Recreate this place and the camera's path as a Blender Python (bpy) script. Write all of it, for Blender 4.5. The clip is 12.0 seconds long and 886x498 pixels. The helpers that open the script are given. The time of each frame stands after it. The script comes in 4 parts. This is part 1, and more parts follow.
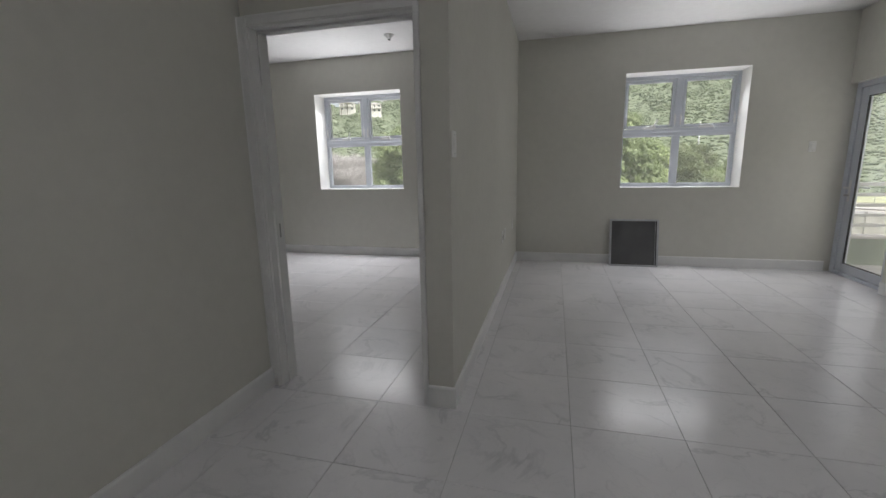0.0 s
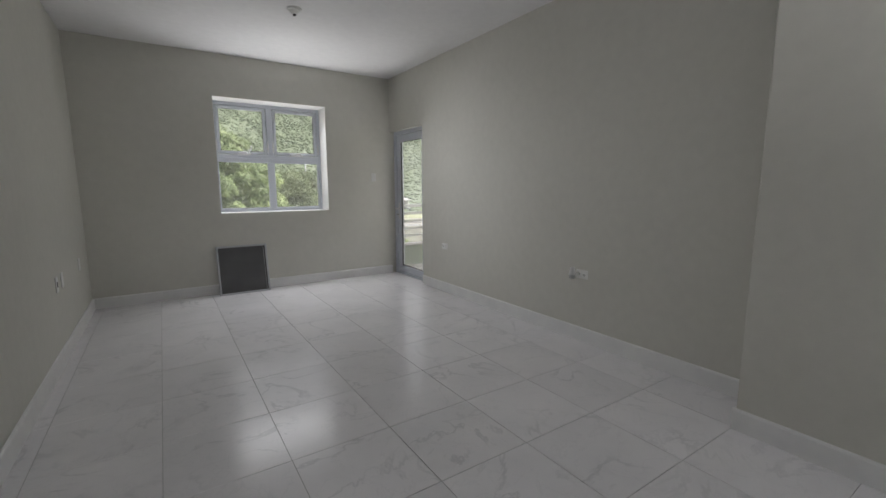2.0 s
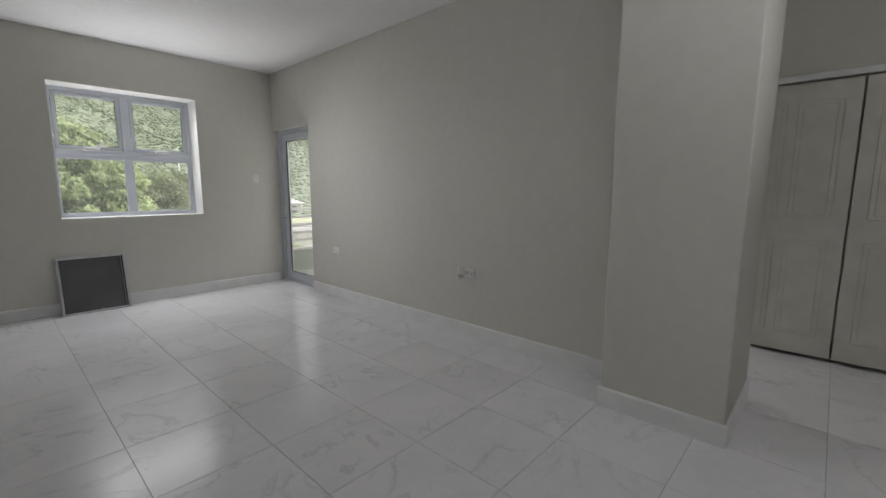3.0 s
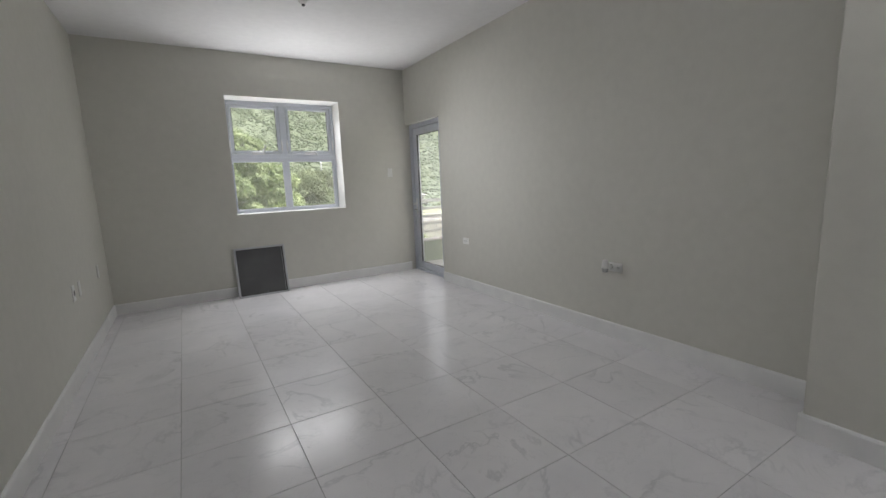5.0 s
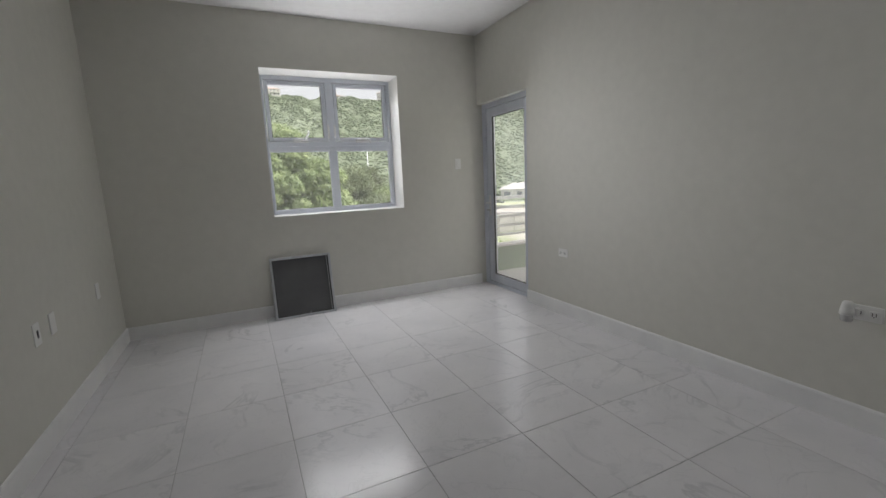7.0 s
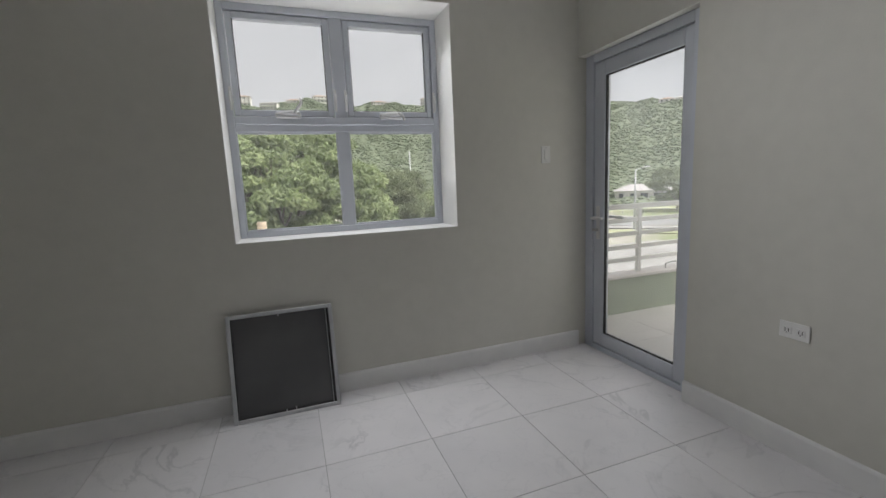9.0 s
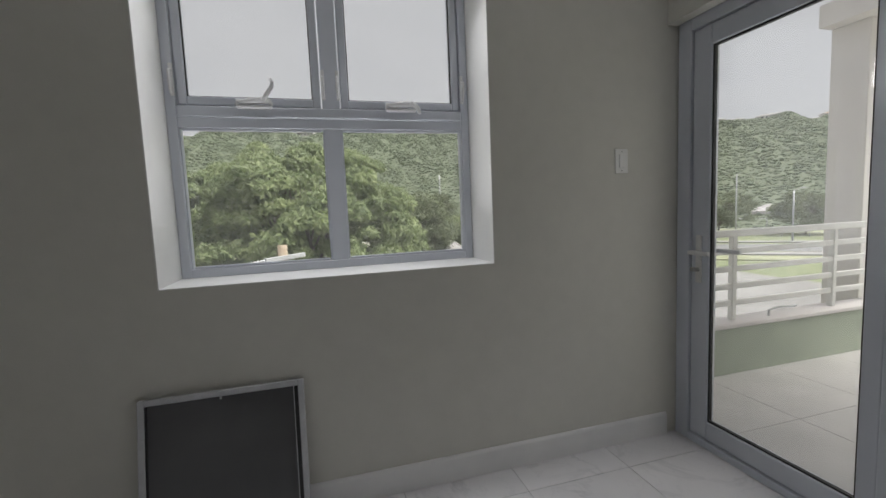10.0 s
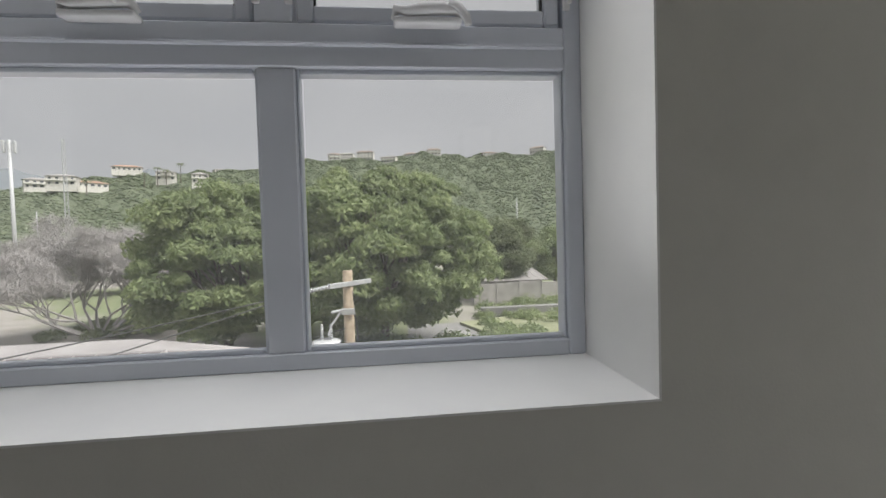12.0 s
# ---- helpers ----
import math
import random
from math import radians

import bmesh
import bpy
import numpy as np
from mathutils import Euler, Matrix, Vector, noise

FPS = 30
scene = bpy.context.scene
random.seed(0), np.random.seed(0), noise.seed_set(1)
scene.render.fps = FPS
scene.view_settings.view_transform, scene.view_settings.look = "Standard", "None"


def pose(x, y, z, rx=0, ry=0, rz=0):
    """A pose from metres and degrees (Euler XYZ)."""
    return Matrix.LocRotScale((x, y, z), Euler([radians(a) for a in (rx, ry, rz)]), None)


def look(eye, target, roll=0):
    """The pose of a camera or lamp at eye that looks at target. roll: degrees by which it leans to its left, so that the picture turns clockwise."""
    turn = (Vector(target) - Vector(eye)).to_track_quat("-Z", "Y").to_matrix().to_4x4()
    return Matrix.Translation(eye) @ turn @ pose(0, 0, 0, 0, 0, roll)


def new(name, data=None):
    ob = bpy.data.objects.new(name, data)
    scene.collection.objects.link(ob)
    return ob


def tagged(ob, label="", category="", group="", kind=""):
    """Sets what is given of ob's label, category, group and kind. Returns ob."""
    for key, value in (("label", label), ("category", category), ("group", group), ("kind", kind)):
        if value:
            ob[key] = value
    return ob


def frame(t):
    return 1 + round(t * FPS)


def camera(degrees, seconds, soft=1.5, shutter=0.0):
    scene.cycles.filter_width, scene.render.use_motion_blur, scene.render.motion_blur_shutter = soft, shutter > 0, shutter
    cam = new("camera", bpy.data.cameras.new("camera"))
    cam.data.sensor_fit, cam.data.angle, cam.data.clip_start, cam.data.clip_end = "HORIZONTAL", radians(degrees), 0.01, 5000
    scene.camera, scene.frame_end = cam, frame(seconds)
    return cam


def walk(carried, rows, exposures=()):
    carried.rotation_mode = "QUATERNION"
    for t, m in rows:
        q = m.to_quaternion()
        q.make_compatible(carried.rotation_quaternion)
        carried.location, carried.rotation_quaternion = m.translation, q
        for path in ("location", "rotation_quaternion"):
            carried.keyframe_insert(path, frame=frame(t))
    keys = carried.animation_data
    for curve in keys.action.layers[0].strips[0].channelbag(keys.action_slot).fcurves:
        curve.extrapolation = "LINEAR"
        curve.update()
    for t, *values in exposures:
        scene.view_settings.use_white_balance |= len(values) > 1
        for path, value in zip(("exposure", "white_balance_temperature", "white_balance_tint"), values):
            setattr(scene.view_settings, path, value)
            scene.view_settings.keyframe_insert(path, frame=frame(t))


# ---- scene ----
cam = camera(92.6, 12.0)
PATH = [
    (0, (-0.019, 0.108, 1.263), (-0.519, 2.007, 0.882), -1.1),
    (0.5, (0.059, 0.165, 1.264), (0.037, 2.136, 0.926), -0.9),
    (1, (0.112, 0.21, 1.278), (0.423, 2.159, 0.953), -0.5),
    (1.5, (0.166, 0.225, 1.243), (0.871, 2.074, 0.956), -0.4),
    (2, (0.191, 0.164, 1.272), (1.281, 1.815, 0.981), -0.2),
    (2.5, (0.234, 0.127, 1.275), (1.586, 1.572, 0.982), -0.3),
    (2.7, (0.229, 0.126, 1.265), (1.685, 1.469, 0.987), 0.1),
    (4.3, (0.412, 0.226, 1.27), (1.707, 1.728, 1.013), -1.6),
    (4.5, (0.379, 0.248, 1.274), (1.578, 1.827, 1.015), -2.1),
    (5, (0.246, 0.337, 1.263), (1.266, 2.028, 0.946), -2.3),
    (5.5, (0.314, 0.534, 1.296), (1.21, 2.285, 0.933), -2.3),
    (6, (0.376, 0.769, 1.264), (1.27, 2.524, 0.916), -2.4),
    (6.5, (0.442, 1.101, 1.246), (1.314, 2.872, 0.929), -2.3),
    (7, (0.492, 1.521, 1.251), (1.331, 3.307, 0.924), -2.6),
    (8.8, (1.001, 3.104, 1.248), (1.704, 4.948, 0.936), -2.4),
    (9, (1.061, 3.281, 1.232), (1.724, 5.14, 0.935), -2.6),
    (9.5, (1.199, 3.704, 1.220), (1.81, 5.587, 0.984), -2.7),
    (10, (1.35, 4.085, 1.212), (1.891, 5.995, 1.028), -2.4),
    (10.5, (1.488, 4.437, 1.196), (1.963, 6.376, 1.088), -3.1),
    (11, (1.601, 4.738, 1.219), (2.017, 6.692, 1.143), -2.6),
    (11.5, (1.65, 4.972, 1.227), (1.947, 6.949, 1.167), -2.0),
    (12, (1.669, 5.185, 1.237), (1.867, 7.174, 1.178), -1.7),
]
EXPOSURES = [(0.0, 0.4), (2.5, 0.42), (4.5, 0.85), (5.5, 0.55), (7.0, 0.42), (9.0, 0.05), (9.5, -0.05), (10.0, -0.2), (11.0, -0.45), (12.0, -0.4)]
walk(cam, [(t, look(eye, target, roll)) for t, eye, target, roll in PATH], EXPOSURES)

# ---- world, sun and daylight ----
SUN_EL, SUN_ROT = radians(56), radians(115)
world = bpy.data.worlds.new("world")
scene.world = world
world.use_nodes = True
wn, wl = world.node_tree.nodes, world.node_tree.links
wn.clear()
w_out = wn.new("ShaderNodeOutputWorld")
w_bg = wn.new("ShaderNodeBackground")
w_sky = wn.new("ShaderNodeTexSky")
w_sky.sky_type, w_sky.sun_disc = "NISHITA", False
w_sky.sun_elevation, w_sky.sun_rotation = SUN_EL, SUN_ROT
w_geo = wn.new("ShaderNodeTexCoord")
w_map = wn.new("ShaderNodeMapping")
w_map.inputs["Scale"].default_value = (1.0, 1.0, 3.5)
w_noise = wn.new("ShaderNodeTexNoise")
w_noise.inputs["Scale"].default_value, w_noise.inputs["Detail"].default_value = 2.2, 6
w_ramp = wn.new("ShaderNodeValToRGB")
w_ramp.color_ramp.elements[0].position, w_ramp.color_ramp.elements[0].color = 0.3, (7.0, 7.0, 7.3, 1)
w_ramp.color_ramp.elements[1].position, w_ramp.color_ramp.elements[1].color = 0.7, (8.1, 8.0, 8.2, 1)
w_mix = wn.new("ShaderNodeMix")
w_mix.data_type, w_mix.inputs[0].default_value = "RGBA", 0.93
w_bg.inputs["Strength"].default_value = 0.1
wl.new(w_geo.outputs["Generated"], w_map.inputs["Vector"])
wl.new(w_map.outputs[0], w_noise.inputs["Vector"])
wl.new(w_noise.outputs["Fac"], w_ramp.inputs[0])
wl.new(w_sky.outputs[0], w_mix.inputs["A"])
wl.new(w_ramp.outputs[0], w_mix.inputs["B"])
wl.new(w_mix.outputs["Result"], w_bg.inputs["Color"])
wl.new(w_bg.outputs[0], w_out.inputs["Surface"])

sun = new("sun", bpy.data.lights.new("sun", "SUN"))
sun.data.energy, sun.data.angle, sun.data.color = 8.5, radians(40), (1.0, 0.97, 0.92)
sun.matrix_world = look((30, -14, 50), (0, 0, 0))


def daylight(name, eye, target, width, height, watts, spread=92):
    """The sky's light falling steeply in at an opening."""
    ob = new(name, bpy.data.lights.new(name, "AREA"))
    ob.data.shape, ob.data.size, ob.data.size_y = "RECTANGLE", width, height
    ob.data.energy, ob.data.color, ob.data.spread = watts, (0.97, 0.97, 1.0), radians(spread)
    ob.matrix_world = look(eye, target)
    return ob


daylight("daylight_window", (1.42, 5.95, 2.16), (1.42, 5.95 - 0.42, 2.16 - 0.9), 1.2, 0.26, 4)
daylight("daylight_bedroom", (-2.74, 5.95, 2.16), (-2.74, 5.95 - 0.42, 2.16 - 0.9), 1.2, 0.26, 8.5)
daylight("daylight_door", (3.27, 5.29, 1.82), (3.27 - 0.42, 5.29 - 0.1, 1.82 - 0.9), 0.6, 0.3, 0.9)
daylight("daylight_alcove", (3.85, 2.32, 2.0), (3.85, 1.9, 1.1), 0.7, 0.3, 2)
# the wide sky's light slanting in on to the long wall
daylight("side_light_window", (1.2, 5.96, 2.05), (1.2 + 0.55, 5.96 - 0.8, 2.05 - 0.25), 0.3, 0.3, 2.6, 66)
# the bright ground's light going up through the same openings
daylight("ground_light_window", (1.42, 5.95, 1.05), (1.42, 5.95 - 0.42, 1.05 + 0.9), 1.1, 0.26, 3)
daylight("ground_light_bedroom", (-2.74, 5.95, 1.05), (-2.74, 5.95 - 0.42, 1.05 + 0.9), 1.1, 0.26, 5)
daylight("ground_light_door", (3.27, 5.25, 0.95), (3.27 - 0.42, 5.25 - 0.15, 0.95 + 0.9), 0.55, 0.3, 1)
# unseen fill lamp at an added south opening, brightening the near rooms
daylight("fill_light_south", (1.3, -1.5, 0.45), (1.3, -1.5 + 0.42, 0.45 + 0.9), 2.2, 0.3, 17)


# ---- materials ----
class Mat:
    """A node material with a few shorthands."""

    def __init__(self, name, rough=0.5, metal=0.0, spec=0.5):
        self.m = bpy.data.materials.new(name)
        self.m.use_nodes = True
        self.n, self.l = self.m.node_tree.nodes, self.m.node_tree.links
        self.b = self.n["Principled BSDF"]
        self.b.inputs["Roughness"].default_value = rough
        self.b.inputs["Metallic"].default_value = metal
        self.b.inputs["Specular IOR Level"].default_value = spec
        self.co = self.n.new("ShaderNodeTexCoord").outputs["Object"]

    def noise(self, scale, detail=4, rough=0.5, co=None, distort=0.0):
        t = self.n.new("ShaderNodeTexNoise")
        t.inputs["Scale"].default_value, t.inputs["Detail"].default_value = scale, detail
        t.inputs["Roughness"].default_value, t.inputs["Distortion"].default_value = rough, distort
        self.l.new(co or self.co, t.inputs["Vector"])
        return t.outputs["Fac"]

    def ramp(self, fac, *stops):
        r = self.n.new("ShaderNodeValToRGB")
        e = r.color_ramp.elements
        while len(e) < len(stops):
            e.new(0.5)
        for el, (p, c) in zip(e, stops):
            el.position, el.color = p, (*c, 1)
        self.l.new(fac, r.inputs[0])
        return r.outputs[0]

    def mix(self, fac, a, b, blend="MIX"):
        x = self.n.new("ShaderNodeMix")
        x.data_type, x.blend_type = "RGBA", blend
        for sock, v in ((x.inputs[0], fac), (x.inputs["A"], a), (x.inputs["B"], b)):
            if hasattr(v, "links"):
                self.l.new(v, sock)
            elif isinstance(v, tuple):
                sock.default_value = (*v, 1)
            else:
                sock.default_value = v
        return x.outputs["Result"]

    def math(self, op, a, b=0.0):
        x = self.n.new("ShaderNodeMath")
        x.operation = op
        for sock, v in ((x.inputs[0], a), (x.inputs[1], b)):
            if hasattr(v, "links"):
                self.l.new(v, sock)
            else:
                sock.default_value = v
        return x.outputs[0]

    def color(self, v):
        if isinstance(v, tuple):
            self.b.inputs["Base Color"].default_value = (*v, 1)
        else:
            self.l.new(v, self.b.inputs["Base Color"])
        return self

    def rough(self, v):
        self.l.new(v, self.b.inputs["Roughness"])
        return self

    def bump(self, fac, strength=0.2, dist=0.002):
        x = self.n.new("ShaderNodeBump")
        x.inputs["Strength"].default_value, x.inputs["Distance"].default_value = strength, dist
        self.l.new(fac, x.inputs["Height"])
        self.l.new(x.outputs[0], self.b.inputs["Normal"])
        return self

    def rand(self, island=False):
        if island:
            return self.n.new("ShaderNodeNewGeometry").outputs["Random Per Island"]
        return self.n.new("ShaderNodeObjectInfo").outputs["Random"]


def simple(name, a, b, scale=8.0, rough=0.5, metal=0.0, bump=0.0, fine=120.0, spec=0.5):
    m = Mat(name, rough, metal, spec)
    m.color(m.ramp(m.noise(scale, 5), (0.35, a), (0.65, b)))
    if bump:
        m.bump(m.noise(fine, 3), bump, 0.002)
    return m.m


def wall_paint(name, a, b):
    m = Mat(name, 0.75, 0, 0.35)
    big = m.ramp(m.noise(0.9, 4), (0.3, a), (0.7, b))
    spots = m.ramp(m.noise(14, 4), (0.3, (0.96, 0.96, 0.96)), (0.7, (1.0, 1.0, 1.0)))
    m.color(m.mix(1.0, big, spots, "MULTIPLY"))
    m.bump(m.math("ADD", m.noise(160, 2), m.math("MULTIPLY", m.noise(5, 3), 2.0)), 0.12, 0.003)
    return m.m


WALL = wall_paint("sage_wall_paint", (0.655, 0.645, 0.59), (0.695, 0.685, 0.63))
CEILING = wall_paint("white_ceiling_paint", (0.84, 0.835, 0.835), (0.88, 0.875, 0.875))
WHITE_TRIM = simple("white_gloss_trim", (0.80, 0.80, 0.80), (0.86, 0.86, 0.85), 5, 0.35, bump=0.05)
REVEAL = simple("white_reveal_paint", (0.80, 0.80, 0.79), (0.85, 0.85, 0.83), 4, 0.6, bump=0.12)
FRAME_WHITE = simple("white_coated_aluminium", (0.60, 0.63, 0.69), (0.65, 0.68, 0.74), 3, 0.3, bump=0.02)
HANDLE_WHITE = simple("cast_white_handle", (0.70, 0.70, 0.70), (0.76, 0.76, 0.76), 20, 0.35)
PLASTIC = simple("white_switch_plastic", (0.80, 0.80, 0.78), (0.84, 0.84, 0.82), 10, 0.3)
DARK_SLOT = simple("dark_slot", (0.04, 0.04, 0.04), (0.06, 0.06, 0.06), 10, 0.6)
GASKET = simple("black_rubber_gasket", (0.015, 0.015, 0.016), (0.03, 0.03, 0.03), 20, 0.6)
ALU = simple("screen_aluminium", (0.50, 0.51, 0.53), (0.58, 0.59, 0.61), 12, 0.4, 0.2)
STEEL = simple("brushed_steel", (0.42, 0.42, 0.42), (0.52, 0.52, 0.52), 60, 0.35, 0.8)
DOOR_CREAM = simple("cream_closet_paint", (0.62, 0.60, 0.54), (0.68, 0.66, 0.60), 6, 0.5, bump=0.15)
GROUT = simple("grey_grout", (0.40, 0.40, 0.40), (0.5, 0.5, 0.5), 30, 0.9, bump=0.4)
FROSTED = simple("clear_plastic_cup", (0.55, 0.55, 0.55), (0.62, 0.62, 0.62), 20, 0.15)

mesh_m = Mat("charcoal_fly_mesh", 0.7, 0, 0.2)
mesh_m.color(mesh_m.ramp(mesh_m.noise(3, 4), (0.3, (0.105, 0.106, 0.11)), (0.7, (0.14, 0.14, 0.143))))
mesh_m.bump(mesh_m.noise(420, 1), 0.4, 0.001)
FLY_MESH = mesh_m.m


def tile_material():
    m = Mat("polished_marble_tile", 0.2, 0, 0.5)
    shift = m.n.new("ShaderNodeVectorMath")
    shift.operation = "MULTIPLY_ADD"
    rnd = m.n.new("ShaderNodeCombineXYZ")
    r = m.rand()
    for i, f in enumerate((37.0, 91.0, 13.0)):
        m.l.new(m.math("MULTIPLY", r, f), rnd.inputs[i])
    m.l.new(m.co, shift.inputs[0])
    shift.inputs[1].default_value = (1, 1, 1)
    m.l.new(rnd.outputs[0], shift.inputs[2])
    co = shift.outputs[0]

    def vein(scale, width, distort):
        f = m.noise(scale, 7, 0.55, co, distort)
        d = m.math("ABSOLUTE", m.math("SUBTRACT", f, 0.5))
        return m.ramp(d, (0.0, (1, 1, 1)), (width, (0, 0, 0)))

    mask = m.ramp(m.noise(2.6, 3, 0.5, co), (0.42, (0, 0, 0)), (0.62, (1, 1, 1)))
    v1 = m.mix(1.0, vein(1.9, 0.020, 0.8), mask, "MULTIPLY")
    v2 = vein(4.5, 0.010, 0.6)
    base = m.ramp(m.noise(2.2, 5, 0.6, co), (0.3, (0.76, 0.755, 0.775)), (0.7, (0.85, 0.84, 0.855)))
    c = m.mix(m.math("MULTIPLY", v1, 0.4), base, (0.42, 0.43, 0.45))
    c = m.mix(m.math("MULTIPLY", v2, 0.14), c, (0.45, 0.46, 0.48))
    tone = m.ramp(r, (0.0, (0.95, 0.95, 0.95)), (1.0, (1.0, 1.0, 1.0)))
    m.color(m.mix(1.0, c, tone, "MULTIPLY"))
    m.rough(m.ramp(m.noise(5, 5, 0.6, co), (0.3, (0.19, 0.19, 0.19)), (0.7, (0.22, 0.22, 0.22))))
    m.bump(m.noise(7, 2, 0.5, co), 0.05, 0.002)
    return m.m


TILE = tile_material()
BALCONY_TILE = simple("pale_stone_balcony_tile", (0.48, 0.465, 0.455), (0.55, 0.535, 0.525), 3, 0.5, bump=0.1)
GREEN_PLASTER = simple("sage_green_render", (0.30, 0.34, 0.27), (0.36, 0.40, 0.32), 4, 0.9, bump=0.5, fine=60)
PALE_PLASTER = simple("pale_pink_render", (0.62, 0.59, 0.58), (0.68, 0.65, 0.64), 3, 0.9, bump=0.5, fine=60)
RAIL_PAINT = simple("cream_rail_paint", (0.68, 0.68, 0.66), (0.74, 0.74, 0.72), 8, 0.4, bump=0.1)


def glass_material():
    """Clear glass that mirrors more at a slant."""
    m = bpy.data.materials.new("window_glass")
    m.use_nodes = True
    n, l = m.node_tree.nodes, m.node_tree.links
    n.clear()
    out, mx = n.new("ShaderNodeOutputMaterial"), n.new("ShaderNodeMixShader")
    tr, gl, lw = n.new("ShaderNodeBsdfTransparent"), n.new("ShaderNodeBsdfGlossy"), n.new("ShaderNodeLayerWeight")
    tr.inputs[0].default_value = (0.97, 0.975, 0.97, 1)
    gl.inputs["Roughness"].default_value = 0.02
    lw.inputs[0].default_value = 0.5
    p, a = n.new("ShaderNodeMath"), n.new("ShaderNodeMath")
    p.operation, p.inputs[1].default_value = "POWER", 4.0
    a.operation, a.inputs[1].default_value, a.inputs[2].default_value = "MULTIPLY_ADD", 0.5, 0.04
    l.new(lw.outputs["Facing"], p.inputs[0])
    l.new(p.outputs[0], a.inputs[0])
    l.new(a.outputs[0], mx.inputs[0])
    l.new(tr.outputs[0], mx.inputs[1])
    l.new(gl.outputs[0], mx.inputs[2])
    # a thin film of dust, also standing in for haze by veiling the view
    dust_haze, film_mix = n.new("ShaderNodeBsdfTranslucent"), n.new("ShaderNodeMixShader")
    dust_haze.inputs[0].default_value = (0.82, 0.84, 0.86, 1)
    co, spots, rp = n.new("ShaderNodeTexCoord"), n.new("ShaderNodeTexNoise"), n.new("ShaderNodeMapRange")
    spots.inputs["Scale"].default_value, spots.inputs["Detail"].default_value = 3.0, 5
    rp.inputs["From Min"].default_value, rp.inputs["From Max"].default_value = 0.3, 0.7
    rp.inputs["To Min"].default_value, rp.inputs["To Max"].default_value = 0.055, 0.075
    l.new(co.outputs["Object"], spots.inputs["Vector"])
    l.new(spots.outputs["Fac"], rp.inputs["Value"])
    l.new(rp.outputs[0], film_mix.inputs[0])
    l.new(mx.outputs[0], film_mix.inputs[1])
    l.new(dust_haze.outputs[0], film_mix.inputs[2])
    l.new(film_mix.outputs[0], out.inputs[0])
    return m


GLASS = glass_material()


def leaf_material(name, dark, light):
    m = Mat(name, 0.55, 0, 0.3)
    c = m.ramp(m.rand(True), (0.0, dark), (1.0, light))
    big = m.ramp(m.noise(0.5, 3), (0.3, (0.7, 0.75, 0.7)), (0.7, (1.1, 1.1, 1.0)))
    c = m.mix(1.0, c, big, "MULTIPLY")
    m.color(c)
    t = m.n.new("ShaderNodeBsdfTranslucent")
    mx = m.n.new("ShaderNodeMixShader")
    mx.inputs[0].default_value = 0.5
    m.l.new(c, t.inputs[0])
    m.l.new(m.b.outputs[0], mx.inputs[1])
    m.l.new(t.outputs[0], mx.inputs[2])
    m.l.new(mx.outputs[0], m.n["Material Output"].inputs[0])
    return m.m


LEAF = leaf_material("broad_green_leaf", (0.23, 0.285, 0.15), (0.41, 0.465, 0.265))
LEAF_DUSTY = leaf_material("dusty_green_leaf", (0.18, 0.21, 0.13), (0.29, 0.32, 0.20))
# woods made paler and greyer, with the air's haze put into the colour
WOODS = leaf_material("hazed_hillside_woods", (0.20, 0.24, 0.17), (0.34, 0.38, 0.275))
BARK = simple("grey_brown_bark", (0.10, 0.085, 0.07), (0.18, 0.155, 0.13), 6, 0.9, bump=0.8, fine=20)
TWIG = simple("bare_grey_twig", (0.34, 0.32, 0.32), (0.44, 0.42, 0.41), 3, 0.9)
POLE_WOOD = simple("weathered_pole_wood", (0.26, 0.20, 0.14), (0.38, 0.31, 0.23), 7, 0.85, bump=0.6, fine=30)
GALV = simple("galvanised_steel", (0.42, 0.43, 0.44), (0.54, 0.55, 0.56), 12, 0.5, 0.4)
PORCELAIN = simple("grey_insulator_porcelain", (0.50, 0.51, 0.53), (0.60, 0.61, 0.63), 9, 0.25)
CABLE = simple("black_cable", (0.05, 0.05, 0.05), (0.08, 0.08, 0.08), 9, 0.6)
ROOF_METAL = simple("faded_metal_roof", (0.32, 0.30, 0.30), (0.42, 0.40, 0.40), 0.8, 0.55, 0.1, bump=0.2)
ROOF_RED = simple("terracotta_roof", (0.34, 0.22, 0.17), (0.42, 0.29, 0.22), 1, 0.8)
HOUSE_WHITE = simple("cream_house_render", (0.62, 0.60, 0.56), (0.72, 0.70, 0.66), 0.4, 0.85)
BLOCKWORK = simple("grey_blockwork", (0.34, 0.33, 0.31), (0.46, 0.44, 0.42), 1.2, 0.9, bump=0.6, fine=8)
DARK_GLASS = simple("dark_window_glass", (0.06, 0.07, 0.08), (0.1, 0.11, 0.12), 1, 0.15)


def ground_material():
    m = Mat("dry_earth_and_grass", 0.95, 0, 0.2)
    dirt = m.ramp(m.noise(0.35, 6), (0.3, (0.27, 0.25, 0.23)), (0.7, (0.37, 0.35, 0.325)))
    grass = m.ramp(m.noise(0.8, 6), (0.3, (0.15, 0.18, 0.10)), (0.7, (0.25, 0.27, 0.16)))
    mask = m.ramp(m.noise(0.045, 5), (0.46, (0, 0, 0)), (0.56, (1, 1, 1)))
    m.color(m.mix(mask, dirt, grass))
    m.bump(m.noise(3, 4), 0.5, 0.05)
    return m.m


